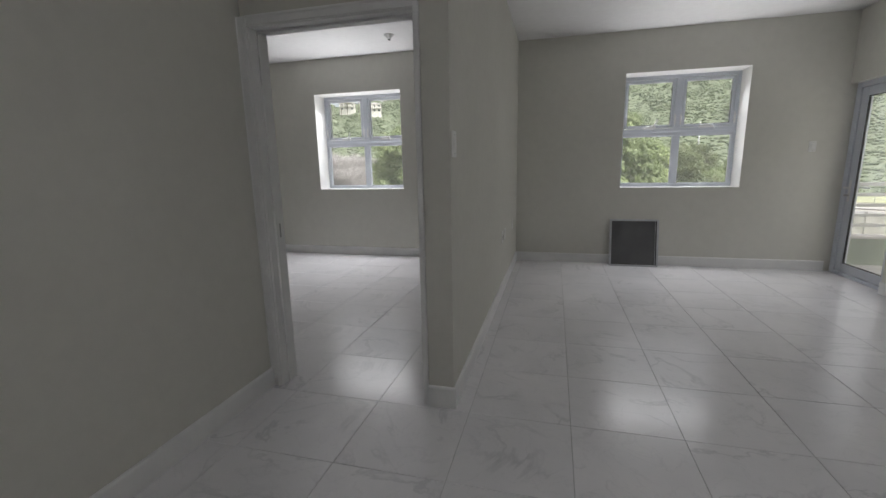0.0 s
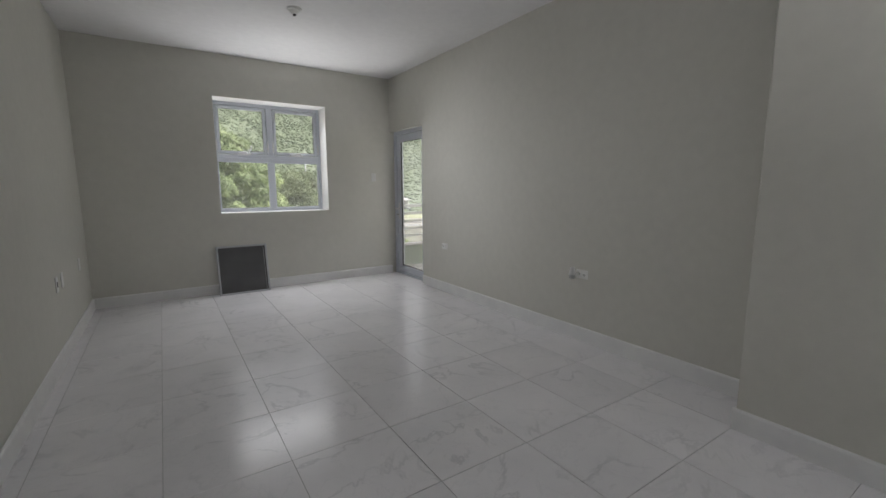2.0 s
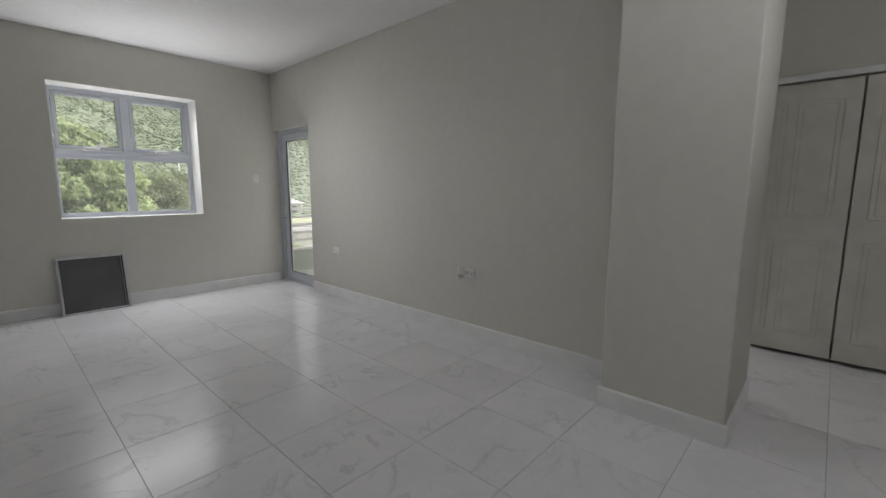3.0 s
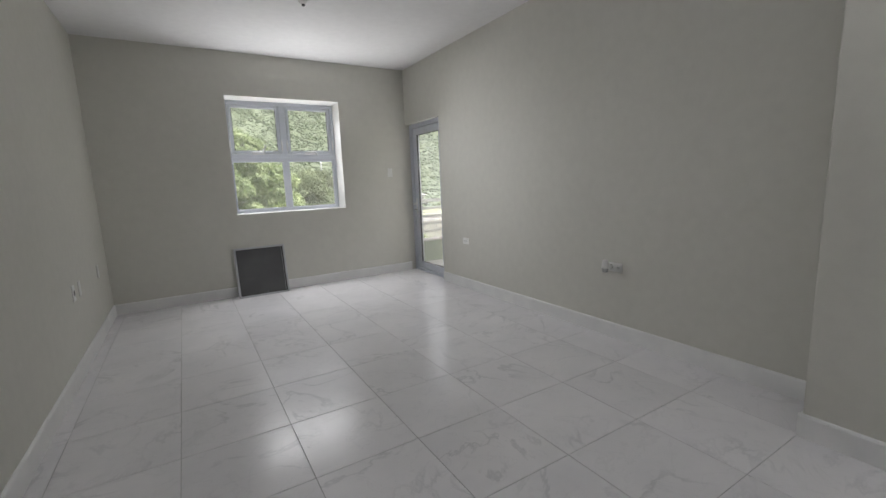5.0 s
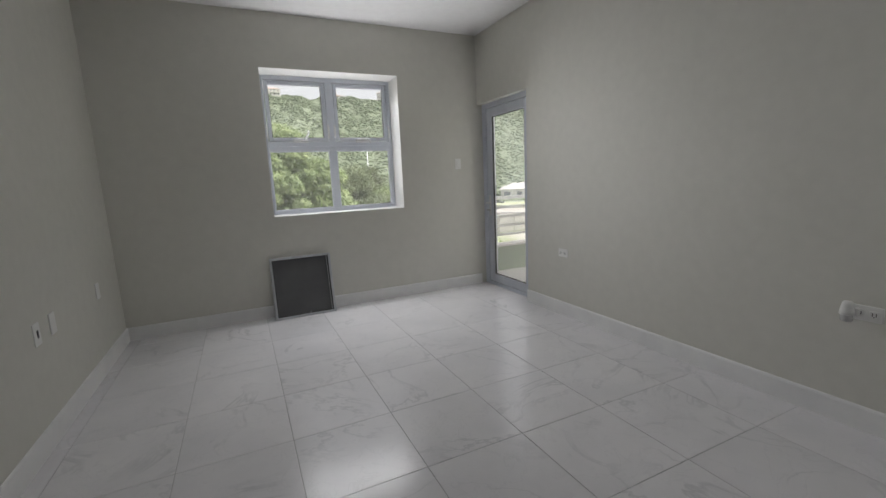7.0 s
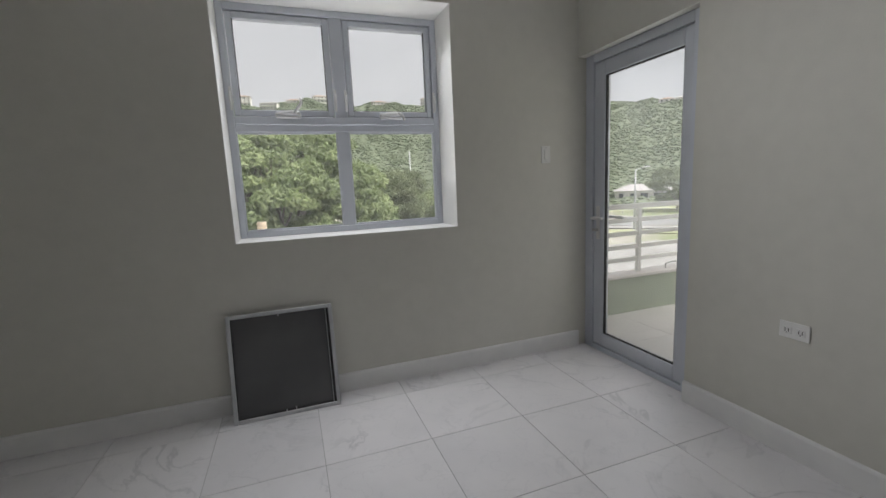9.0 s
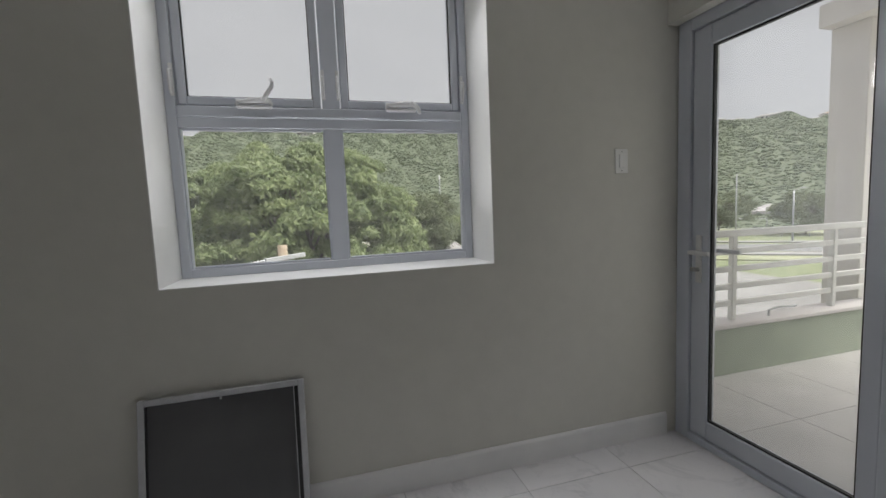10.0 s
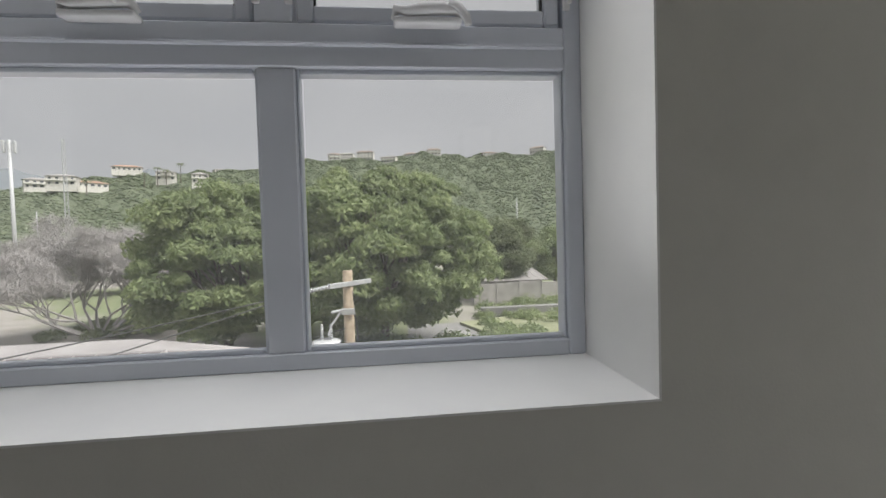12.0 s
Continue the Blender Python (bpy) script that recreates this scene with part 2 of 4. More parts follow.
GROUND = ground_material()
ASPHALT = simple("worn_asphalt", (0.16, 0.16, 0.165), (0.22, 0.22, 0.22), 0.5, 0.9, bump=0.4, fine=9)
CONCRETE = simple("pale_concrete_yard", (0.23, 0.225, 0.22), (0.30, 0.295, 0.29), 0.25, 0.9, bump=0.4, fine=9)
FIELD = simple("dry_playing_field_grass", (0.22, 0.235, 0.14), (0.32, 0.33, 0.21), 0.3, 0.95, bump=0.5, fine=5)
# blue-grey base colour holds the distance haze
MOUNTAIN = simple("far_mountain_hazed", (0.16, 0.18, 0.20), (0.2, 0.22, 0.24), 0.01, 1.0)
RED_FLOWER = simple("orange_car_paint", (0.3, 0.3, 0.32), (0.4, 0.4, 0.42), 1, 0.3)


# ---- building blocks ----
def mesh_of(name, bm, mat, smooth=False):
    me = bpy.data.meshes.new(name)
    bmesh.ops.recalc_face_normals(bm, faces=bm.faces)
    bm.to_mesh(me)
    bm.free()
    me.materials.append(mat)
    if smooth:
        for p in me.polygons:
            p.use_smooth = True
    return me


def part(name, bm, mat, parent=None, label="", smooth=False):
    ob = new(name, mesh_of(name, bm, mat, smooth))
    if parent is not None:
        ob.parent = parent
    if label:
        ob["label"] = label
    return ob


def thing(name, label, category, at=(0, 0, 0), group="", kind="", rz=0.0):
    ob = new(name)
    ob.matrix_world = pose(*at, 0, 0, rz)
    return tagged(ob, label, category, group, kind)


def box(bm, x0, x1, y0, y1, z0, z1, bevel=0.0, seg=1):
    m = Matrix.Translation(((x0 + x1) / 2, (y0 + y1) / 2, (z0 + z1) / 2)) @ Matrix.Diagonal((x1 - x0, y1 - y0, z1 - z0, 1))
    vs = bmesh.ops.create_cube(bm, size=1, matrix=m)["verts"]
    if bevel:
        es = list({e for v in vs for e in v.link_edges})
        bmesh.ops.bevel(bm, geom=es, offset=bevel, segments=seg, affect="EDGES", profile=0.5)
    return bm


def boxes(*rows, bevel=0.0, seg=1):
    bm = bmesh.new()
    for r in rows:
        box(bm, *r, bevel=bevel, seg=seg)
    return bm


def cyl(bm, p, q, r0, r1=None, n=12):
    p, q = Vector(p), Vector(q)
    d = q - p
    m = Matrix.Translation((p + q) / 2) @ d.to_track_quat("Z", "Y").to_matrix().to_4x4()
    bmesh.ops.create_cone(bm, cap_ends=True, segments=n, radius1=r0, radius2=r0 if r1 is None else r1, depth=d.length, matrix=m)
    return bm


def rods(*rows, n=12):
    bm = bmesh.new()
    for r in rows:
        cyl(bm, *r, n=n)
    return bm


def lathe(profile, n=24):
    """A turned shape from (radius, z) pairs."""
    bm = bmesh.new()
    rings = []
    for r, z in profile:
        rings.append([bm.verts.new((r * math.cos(2 * math.pi * i / n), r * math.sin(2 * math.pi * i / n), z)) for i in range(n)])
    for a, b in zip(rings, rings[1:]):
        for i in range(n):
            bm.faces.new((a[i], a[(i + 1) % n], b[(i + 1) % n], b[i]))
    bm.faces.new(rings[0][::-1])
    bm.faces.new(rings[-1])
    return bm


def bar_along(bm, pts, r, n=8, flat=1.0):
    """A swept bar through points, flattened in its second direction."""
    pts = [Vector(p) for p in pts]
    rings = []
    for i, p in enumerate(pts):
        d = (pts[min(i + 1, len(pts) - 1)] - pts[max(i - 1, 0)]).normalized()
        s = d.cross(Vector((0, 1, 0.01))).normalized()
        u = s.cross(d)
        rr = r[i] if isinstance(r, (list, tuple)) else r
        rings.append([bm.verts.new(p + rr * (math.cos(2 * math.pi * k / n) * s + flat * math.sin(2 * math.pi * k / n) * u)) for k in range(n)])
    for a, b in zip(rings, rings[1:]):
        for k in range(n):
            bm.faces.new((a[k], a[(k + 1) % n], b[(k + 1) % n], b[k]))
    bm.faces.new(rings[0][::-1])
    bm.faces.new(rings[-1])
    return bm


def structure(name, bm, mat, label, category):
    return tagged(part(name, bm, mat), label, category, kind="structure")


# ---- the rooms' shell ----
LX, RX, NY, CZ = -0.50, 3.01, 5.82, 2.78      # left wall, right wall, window wall, ceiling
SILL, HEAD = 0.963, 2.312
W1 = (0.767, 2.077)
W2 = (-3.392, -2.082)
DOOR_Y = (4.905, 5.815)
DOOR_H = 2.05

structure("wall_north", boxes(
    (-4.75, W2[0], NY, 6.18, -0.05, CZ), (W2[0], W2[1], NY, 6.18, -0.05, SILL), (W2[0], W2[1], NY, 6.18, HEAD, CZ),
    (W2[1], W1[0], NY, 6.18, -0.05, CZ), (W1[0], W1[1], NY, 6.18, -0.05, SILL), (W1[0], W1[1], NY, 6.18, HEAD, CZ),
    (W1[1], 3.21, NY, 6.18, -0.05, CZ)), WALL, "sage painted plaster wall with two white-framed windows", "wall")
structure("wall_east", boxes(
    (RX, 3.21, 1.052, DOOR_Y[0], -0.05, CZ), (RX, 3.21, DOOR_Y[0], NY, DOOR_H, CZ)),
    WALL, "long plain sage painted plaster wall beside the balcony door", "wall")
pillar = bmesh.new()
box(pillar, 2.62, 3.31, 0.43, 1.052, -0.05, CZ, 0.006, 2)
structure("wall_pier", pillar, WALL, "sage painted wall pier standing out from the wall", "wall")
partition = bmesh.new()
box(partition, -0.64, LX, 2.11, NY, -0.05, CZ, 0.005, 2)
structure("wall_partition", partition, WALL, "sage painted partition wall between the two rooms", "wall")
structure("wall_over_door", boxes((-1.60, -0.64, 2.125, 2.25, 2.03, CZ), (-4.75, -1.61, 2.125, 2.25, -0.05, CZ)), WALL,
          "sage painted wall over and beside the bedroom doorway", "wall")
structure("wall_corridor", boxes((-1.75, -1.61, -1.6, 2.125, -0.05, CZ)), WALL, "shaded sage painted corridor wall", "wall")
structure("wall_west", boxes((-4.75, -4.6, 2.25, NY, -0.05, CZ)), WALL, "plain sage painted bedroom wall", "wall")
# the wide south opening is added, out of view, for the fill lamp
structure("wall_south", boxes((-1.75, 0.1, -1.6, -1.45, -0.05, CZ), (2.5, 5.1, -1.6, -1.45, -0.05, CZ), (0.1, 2.5, -1.6, -1.45, 2.15, CZ)), WALL, "plain sage painted wall with an added opening for fill light", "wall")
structure("wall_alcove", boxes(
    (3.31, 3.45, 2.2, 2.35, -0.05, CZ), (4.25, 5.1, 2.2, 2.35, -0.05, CZ), (3.45, 4.25, 2.2, 2.35, -0.05, 1.0), (3.45, 4.25, 2.2, 2.35, 2.2, CZ),
    (4.36, 4.44, -1.45, 2.2, 2.08, CZ), (5.0, 5.1, -1.45, 2.2, -0.05, CZ), (3.21, 3.31, 1.052, 2.35, -0.05, CZ)), WALL,
    "sage painted closet alcove walls", "wall")
# unseen box added so no bright sky mirrors through the south opening
structure("porch", boxes((-0.2, 2.8, -3.2, -3.05, -0.05, CZ), (-0.3, -0.2, -3.2, -1.6, -0.05, CZ), (2.8, 2.9, -3.2, -1.6, -0.05, CZ), (-0.3, 2.9, -3.2, -1.6, -0.2, -0.05), (-0.3, 2.9, -3.2, -1.6, CZ, CZ + 0.1)), WALL, "unseen sage painted box closing off the added opening", "wall")
structure("ceiling", boxes((-4.75, 5.1, -1.6, 2.35, CZ, CZ + 0.15), (-4.75, 3.21, 2.35, 6.18, CZ, CZ + 0.15)), CEILING, "plain white painted ceiling", "ceiling")


def skirting(runs):
    bm = bmesh.new()
    for x0, y0, x1, y1, nx, ny in runs:
        t, h = 0.014, 0.116
        d = Vector((x1 - x0, y1 - y0, 0))
        nrm = Vector((nx, ny, 0))
        prof = [(0, 0), (t, 0), (t, h - 0.012), (t * 0.75, h - 0.004), (t * 0.35, h), (0, h)]
        a = [bm.verts.new(Vector((x0, y0, z)) + nrm * o) for o, z in prof]
        b = [bm.verts.new(Vector((x0, y0, z)) + nrm * o + d) for o, z in prof]
        for i in range(len(prof)):
            j = (i + 1) % len(prof)
            bm.faces.new((a[i], a[j], b[j], b[i]))
        bm.faces.new(a[::-1])
        bm.faces.new(b)
    return bm


structure("baseboard", skirting([
    (LX, NY, RX, NY, 0, -1), (LX, 2.11, LX, NY, 1, 0), (-0.64, 2.11, LX + 0.014, 2.11, 0, -1),
    (RX, 1.052, RX, DOOR_Y[0], -1, 0), (2.62, 0.416, 2.62, 1.066, -1, 0), (2.62, 1.052, RX, 1.052, 0, 1), (2.62, 0.43, 3.324, 0.43, 0, -1),
    (3.31, 0.43, 3.31, 1.3, 1, 0), (-1.61, -1.45, -1.61, 2.125, 1, 0), (-4.6, NY, -0.64, NY, 0, -1), (-0.64, 2.265, -0.64, NY, -1, 0),
    (-1.61, -1.45, 0.1, -1.45, 0, 1)]), WHITE_TRIM, "white painted skirting board along the walls", "baseboard")


# ---- windows ----
def window(name, x0, x1):
    w, gy = x1 - x0, 0.30
    win = thing(name, "white aluminium window with two awning sashes over fixed panes", "window", (x0, NY, 0), kind="structure")
    part("reveal", boxes((0.0, 0.004, -0.002, 0.27, SILL, HEAD), (w - 0.004, w, -0.002, 0.27, SILL, HEAD),
                         (0.004, w - 0.004, -0.002, 0.27, HEAD - 0.004, HEAD), (0.004, w - 0.004, -0.002, 0.27, SILL, SILL + 0.004)), REVEAL, win, "bright white painted reveal")
    ml, mr = w / 2 - 0.034, w / 2 + 0.042
    t0, t1 = 1.592, 1.682
    a, b = 0.265, 0.335
    part("frame", boxes((0.004, 0.042, a, b, SILL + 0.004, HEAD - 0.004), (w - 0.042, w - 0.004, a, b, SILL + 0.004, HEAD - 0.004),
                        (0.042, w - 0.042, a, b, SILL + 0.004, SILL + 0.04), (0.042, w - 0.042, a, b, HEAD - 0.044, HEAD - 0.004),
                        (0.042, w - 0.042, a, b, t0, t1), (ml, mr, a + 0.002, b, SILL + 0.04, t0), (ml, mr, a + 0.002, b, t1, HEAD - 0.044),
                        (0.042, w - 0.042, a - 0.006, a + 0.01, t0 + 0.042, t0 + 0.05), bevel=0.003), FRAME_WHITE, win)
    for k, (p, q) in enumerate(((0.042, ml), (mr, w - 0.042))):
        part("bead", boxes((p, p + 0.006, a + 0.012, a + 0.03, SILL + 0.04, t0), (q - 0.006, q, a + 0.012, a + 0.03, SILL + 0.04, t0),
                           (p + 0.01, q - 0.01, a + 0.012, a + 0.03, SILL + 0.04, SILL + 0.05), (p + 0.01, q - 0.01, a + 0.012, a + 0.03, t0 - 0.01, t0), bevel=0.002),
             FRAME_WHITE, win, "white glazing bead")
        pane = part("pane", boxes((p + 0.006, q - 0.006, gy + 0.02, gy + 0.026, SILL + 0.046, t0 - 0.006)), GLASS, win, "clear glass pane")
        pane.visible_shadow = False
        s0, s1, zb, zt = p + 0.006, q - 0.006, t1 + 0.006, HEAD - 0.05
        st = 0.034
        sash = part("sash", boxes((s0, s0 + st, a + 0.008, b - 0.01, zb, zt), (s1 - st, s1, a + 0.008, b - 0.01, zb, zt),
                                  (s0 + st, s1 - st, a + 0.008, b - 0.01, zb, zb + st), (s0 + st, s1 - st, a + 0.008, b - 0.01, zt - st, zt), bevel=0.004), FRAME_WHITE, win)
        part("gasket", boxes((s0 + st, s0 + st + 0.004, a + 0.02, a + 0.03, zb + st, zt - st), (s1 - st - 0.004, s1 - st, a + 0.02, a + 0.03, zb + st, zt - st),
                             (s0 + st, s1 - st, a + 0.02, a + 0.03, zb + st, zb + st + 0.004)), GASKET, sash, "dark glazing gasket")
        up = part("pane", boxes((s0 + st - 0.004, s1 - st + 0.004, gy + 0.012, gy + 0.018, zb + st - 0.004, zt - st + 0.004)), GLASS, sash, "clear glass pane")
        up.visible_shadow = False
        # awning operator: curved base, folded or raised crank
        cx = p + (0.30 if k == 0 else 0.275)
        bm = bmesh.new()
        bar_along(bm, [(cx - 0.068, a - 0.012, zb - 0.004), (cx - 0.064, a - 0.022, zb + 0.014), (cx - 0.045, a - 0.024, zb + 0.008), (cx - 0.01, a - 0.024, zb + 0.014),
                       (cx + 0.03, a - 0.024, zb + 0.016), (cx + 0.062, a - 0.022, zb + 0.013), (cx + 0.068, a - 0.012, zb - 0.002)], [0.008, 0.010, 0.011, 0.014, 0.014, 0.011, 0.008], 8, 0.9)
        box(bm, cx - 0.07, cx + 0.07, a - 0.03, a + 0.002, zb - 0.016, zb - 0.002, 0.005, 2)
        op = part("crank_base", bm, HANDLE_WHITE, win, "white cast crank base", True)
        bm = bmesh.new()
        if k == 0:
            bar_along(bm, [(cx + 0.035, a - 0.036, zb + 0.01), (cx + 0.055, a - 0.045, zb + 0.038), (cx + 0.075, a - 0.05, zb + 0.064), (cx + 0.08, a - 0.05, zb + 0.084), (cx + 0.072, a - 0.048, zb + 0.1)],
                      [0.008, 0.010, 0.009, 0.008, 0.006], 8, 0.6)
        else:
            bar_along(bm, [(cx + 0.045, a - 0.036, zb + 0.022), (cx + 0.06, a - 0.045, zb + 0.012), (cx + 0.075, a - 0.05, zb - 0.012), (cx + 0.08, a - 0.05, zb - 0.03)], [0.007, 0.010, 0.009, 0.007], 8, 0.6)
        part("crank_handle", bm, HANDLE_WHITE, op, "white crank handle", True)
        for hx in (s0 - 0.012, s1 + 0.012):
            bm = bmesh.new()
            box(bm, hx - 0.008, hx + 0.008, a - 0.006, a + 0.004, zb + 0.03, zb + 0.16, 0.003, 2)
            bar_along(bm, [(hx, a - 0.006, zb + 0.13), (hx, a - 0.026, zb + 0.125), (hx, a - 0.028, zb + 0.08), (hx, a - 0.022, zb + 0.035)], [0.006, 0.007, 0.007, 0.005], 8)
            part("lock_handle", bm, HANDLE_WHITE, win, "white side lock handle", True)
    return win


window("window_1", *W1)
window("window_2", *W2)


# ---- balcony door ----
def balcony_door():
    y0, y1 = DOOR_Y
    d = thing("door_1", "white aluminium framed glass balcony door, closed", "glass door", (3.07, y0, 0), kind="structure")
    w = y1 - y0
    part("door_frame", boxes((0, 0.07, 0, 0.075, 0.0, DOOR_H), (0, 0.07, w - 0.075, w, 0.0, DOOR_H), (0, 0.07, 0.075, w - 0.075, DOOR_H - 0.055, DOOR_H),
                             (0, 0.07, 0.075, w - 0.075, 0.0, 0.035), bevel=0.003), FRAME_WHITE, d)
    a, b, z0, z1 = 0.079, w - 0.079, 0.04, DOOR_H - 0.059
    sw, rw = 0.095, 0.09
    leaf = part("door_leaf", boxes((0.012, 0.062, a, a + sw - 0.035, z0, z1), (0.012, 0.062, b - sw, b, z0, z1),
                                   (0.012, 0.062, a + sw - 0.035, b - sw, z0, z0 + rw), (0.012, 0.062, a + sw - 0.035, b - sw, z1 - rw, z1), bevel=0.006, seg=2), FRAME_WHITE, d)
    g0, g1, h0, h1 = a + sw - 0.035, b - sw, z0 + rw, z1 - rw
    part("gasket", boxes((0.022, 0.04, g0, g0 + 0.007, h0, h1), (0.022, 0.04, g1 - 0.007, g1, h0, h1), (0.022, 0.04, g0, g1, h0, h0 + 0.007), (0.022, 0.04, g0, g1, h1 - 0.007, h1)),
         GASKET, leaf, "black glazing gasket")
    pane = part("pane", boxes((0.030, 0.036, g0 + 0.002, g1 - 0.002, h0 + 0.002, h1 - 0.002)), GLASS, leaf, "clear door glass")
    pane.visible_shadow = False
    hy, hz = b - 0.045, 0.93
    plate = part("handle_plate", boxes((0.004, 0.013, hy - 0.016, hy + 0.016, hz - 0.12, hz + 0.11), bevel=0.004, seg=2), HANDLE_WHITE, leaf, "white lock plate")
    bm = bmesh.new()
    cyl(bm, (0.008, hy, hz + 0.03), (-0.04, hy, hz + 0.03), 0.009)
    box(bm, -0.052, -0.034, hy - 0.10, hy + 0.01, hz + 0.02, hz + 0.04, 0.005, 2)
    part("lever_handle", bm, HANDLE_WHITE, leaf, "white lever handle", True)
    bm = rods((((0.008, hy, hz - 0.055)), (-0.012, hy, hz - 0.055), 0.010))
    box(bm, -0.034, -0.010, hy - 0.004, hy + 0.012, hz - 0.062, hz - 0.044, 0.003)
    part("key", bm, STEEL, leaf, "steel key in the lock")
    bm = bmesh.new()
    cyl(bm, (0.062, hy, hz + 0.03), (0.11, hy, hz + 0.03), 0.009)
    box(bm, 0.10, 0.118, hy - 0.13, hy + 0.01, hz + 0.02, hz + 0.04, 0.005, 2)
    part("outer_lever", bm, GALV, leaf, "grey outer lever handle")
    part("threshold", boxes((0.071, 0.14, 0.0, w, -0.02, 0.012), bevel=0.003), GALV, d, "metal threshold")
    return d


balcony_door()


# ---- bedroom doorway ----
def door_casing():
    c = thing("door_2", "white moulded timber door casing round an open doorway", "door frame", (0, 0, 0), kind="structure")
    L, R, T = -1.548, -0.668, 1.975
    part("jamb", boxes((L - 0.03, L, 2.118, 2.262, 0, T + 0.03), bevel=0.004), WHITE_TRIM, c)
    part("jamb", boxes((R, R + 0.027, 2.102, 2.262, 0, T + 0.03), bevel=0.004), WHITE_TRIM, c)
    part("head", boxes((L, R, 2.118, 2.262, T, T + 0.03), bevel=0.004), WHITE_TRIM, c)
    part("stop", boxes((L, L + 0.012, 2.17, 2.2, 0, T), (L + 0.012, R, 2.17, 2.2, T - 0.012, T), bevel=0.002), WHITE_TRIM, c)
    part("architrave", boxes((L - 0.078, L - 0.008, 2.106, 2.124, 0, T + 0.055), (L - 0.078, L - 0.06, 2.098, 2.108, 0, T + 0.055), (L - 0.03, L - 0.015, 2.1, 2.108, 0, T + 0.02), bevel=0.004, seg=2), WHITE_TRIM, c)
    part("architrave", boxes((L - 0.008, R + 0.008, 2.106, 2.124, T + 0.008, T + 0.055), (L - 0.008, R + 0.008, 2.098, 2.108, T + 0.04, T + 0.055), bevel=0.004, seg=2), WHITE_TRIM, c)
    part("strike_plate", boxes((L - 0.001, L + 0.003, 2.2, 2.225, 0.88, 0.96), bevel=0.001), STEEL, c, "dark steel strike plate")


door_casing()


# ---- closet with folding doors ----
def closet_door(y0, y1, mirror):
    ob = thing("closet_door", "cream moulded panel folding closet door, closed", "closet door", (4.36, y0, 0), "closet doors", "")
    w = y1 - y0
    part("leaf", boxes((0.0, 0.034, 0.003, w - 0.003, 0.03, 2.03), bevel=0.003), DOOR_CREAM, ob)
    for z0, z1 in ((0.18, 0.9), (1.06, 1.9)):
        for a, b in ((0.09, w / 2 - 0.03), (w / 2 + 0.03, w - 0.09)):
            bm = bmesh.new()
            box(bm, -0.006, 0.0, a, b, z0, z1, 0.005, 2)
            box(bm, -0.011, -0.005, a + 0.03, b - 0.03, z0 + 0.03, z1 - 0.03, 0.004, 2)
            part("panel", bm, DOOR_CREAM, ob)
    k = w - 0.06 if mirror else 0.06
    bm = lathe([(0.004, 0.0), (0.006, 0.012), (0.014, 0.02), (0.014, 0.028), (0.006, 0.034)], 12)
    bmesh.ops.transform(bm, matrix=pose(0, k, 0.98, 0, -90, 0), verts=bm.verts)
    part("knob", bm, DOOR_CREAM, ob, "small round knob", True)
    return ob


for i, y in enumerate((-1.42, -0.68, 0.06, 0.80)):
    closet_door(y, y + 0.735, i % 2 == 0)
structure("trim", boxes((4.335, 4.36, -1.45, 2.2, 2.04, 2.085), bevel=0.004), WHITE_TRIM, "white trim board over the closet doors", "trim")


# ---- electrical plates ----
def plate(name, label, cat, m, w, h, kind):
    ob = new(name)
    ob.matrix_world = m
    tagged(ob, label, cat)
    part("cover", boxes((-w / 2, w / 2, -0.007, 0.0, -h / 2, h / 2), bevel=0.003, seg=2), PLASTIC, ob)
    if kind == "switch":
        part("rocker", boxes((-0.016, 0.016, -0.013, -0.005, -0.033, 0.033), bevel=0.003, seg=2), PLASTIC, ob, "raised rocker")
        for z in (-0.045, 0.045):
            part("screw", rods((((0, -0.005, z)), (0, -0.0085, z), 0.003)), STEEL, ob)
    elif kind == "outlet":
        for x in (-0.026, 0.026):
            o = part("socket", boxes((x - 0.018, x + 0.018, -0.009, -0.005, -0.016, 0.016), bevel=0.002), PLASTIC, ob)
            part("slot", boxes((x - 0.008, x - 0.005, -0.010, -0.006, -0.007, 0.007), (x + 0.005, x + 0.008, -0.010, -0.006, -0.007, 0.007), (x - 0.002, x + 0.002, -0.010, -0.006, -0.013, -0.009)), DARK_SLOT, o, "dark slots")
    elif kind == "jack":
        part("port", boxes((-0.008, 0.008, -0.0095, -0.006, -0.02, 0.02), bevel=0.001), DARK_SLOT, ob, "grey port")
    return ob


plate("light_switch", "white rocker light switch on the window wall", "light switch", pose(2.742, NY, 1.407), 0.07, 0.115, "switch")
plate("light_switch", "white double light switch at the partition's end", "light switch", pose(LX, 2.17, 1.37, 0, 0, 90), 0.075, 0.125, "switch")
plate("wall_outlet", "white double wall outlet near the balcony door", "outlet", pose(RX, 4.39, 0.56, 0, 0, -90), 0.115, 0.072, "outlet")
plate("wall_outlet", "white double wall outlet with an adaptor in it", "outlet", pose(RX, 2.37, 0.56, 0, 0, -90), 0.115, 0.072, "outlet")
plate("wall_outlet", "white blank wall plate low on the partition", "outlet", pose(LX, 4.23, 0.575, 0, 0, 90), 0.072, 0.115, "jack")
plate("wall_outlet", "white wall plate low on the partition", "outlet", pose(LX, 4.43, 0.575, 0, 0, 90), 0.072, 0.115, "blank")
plate("wall_outlet", "small white wall plate far along the partition", "outlet", pose(LX, 5.25, 0.57, 0, 0, 90), 0.072, 0.115, "blank")

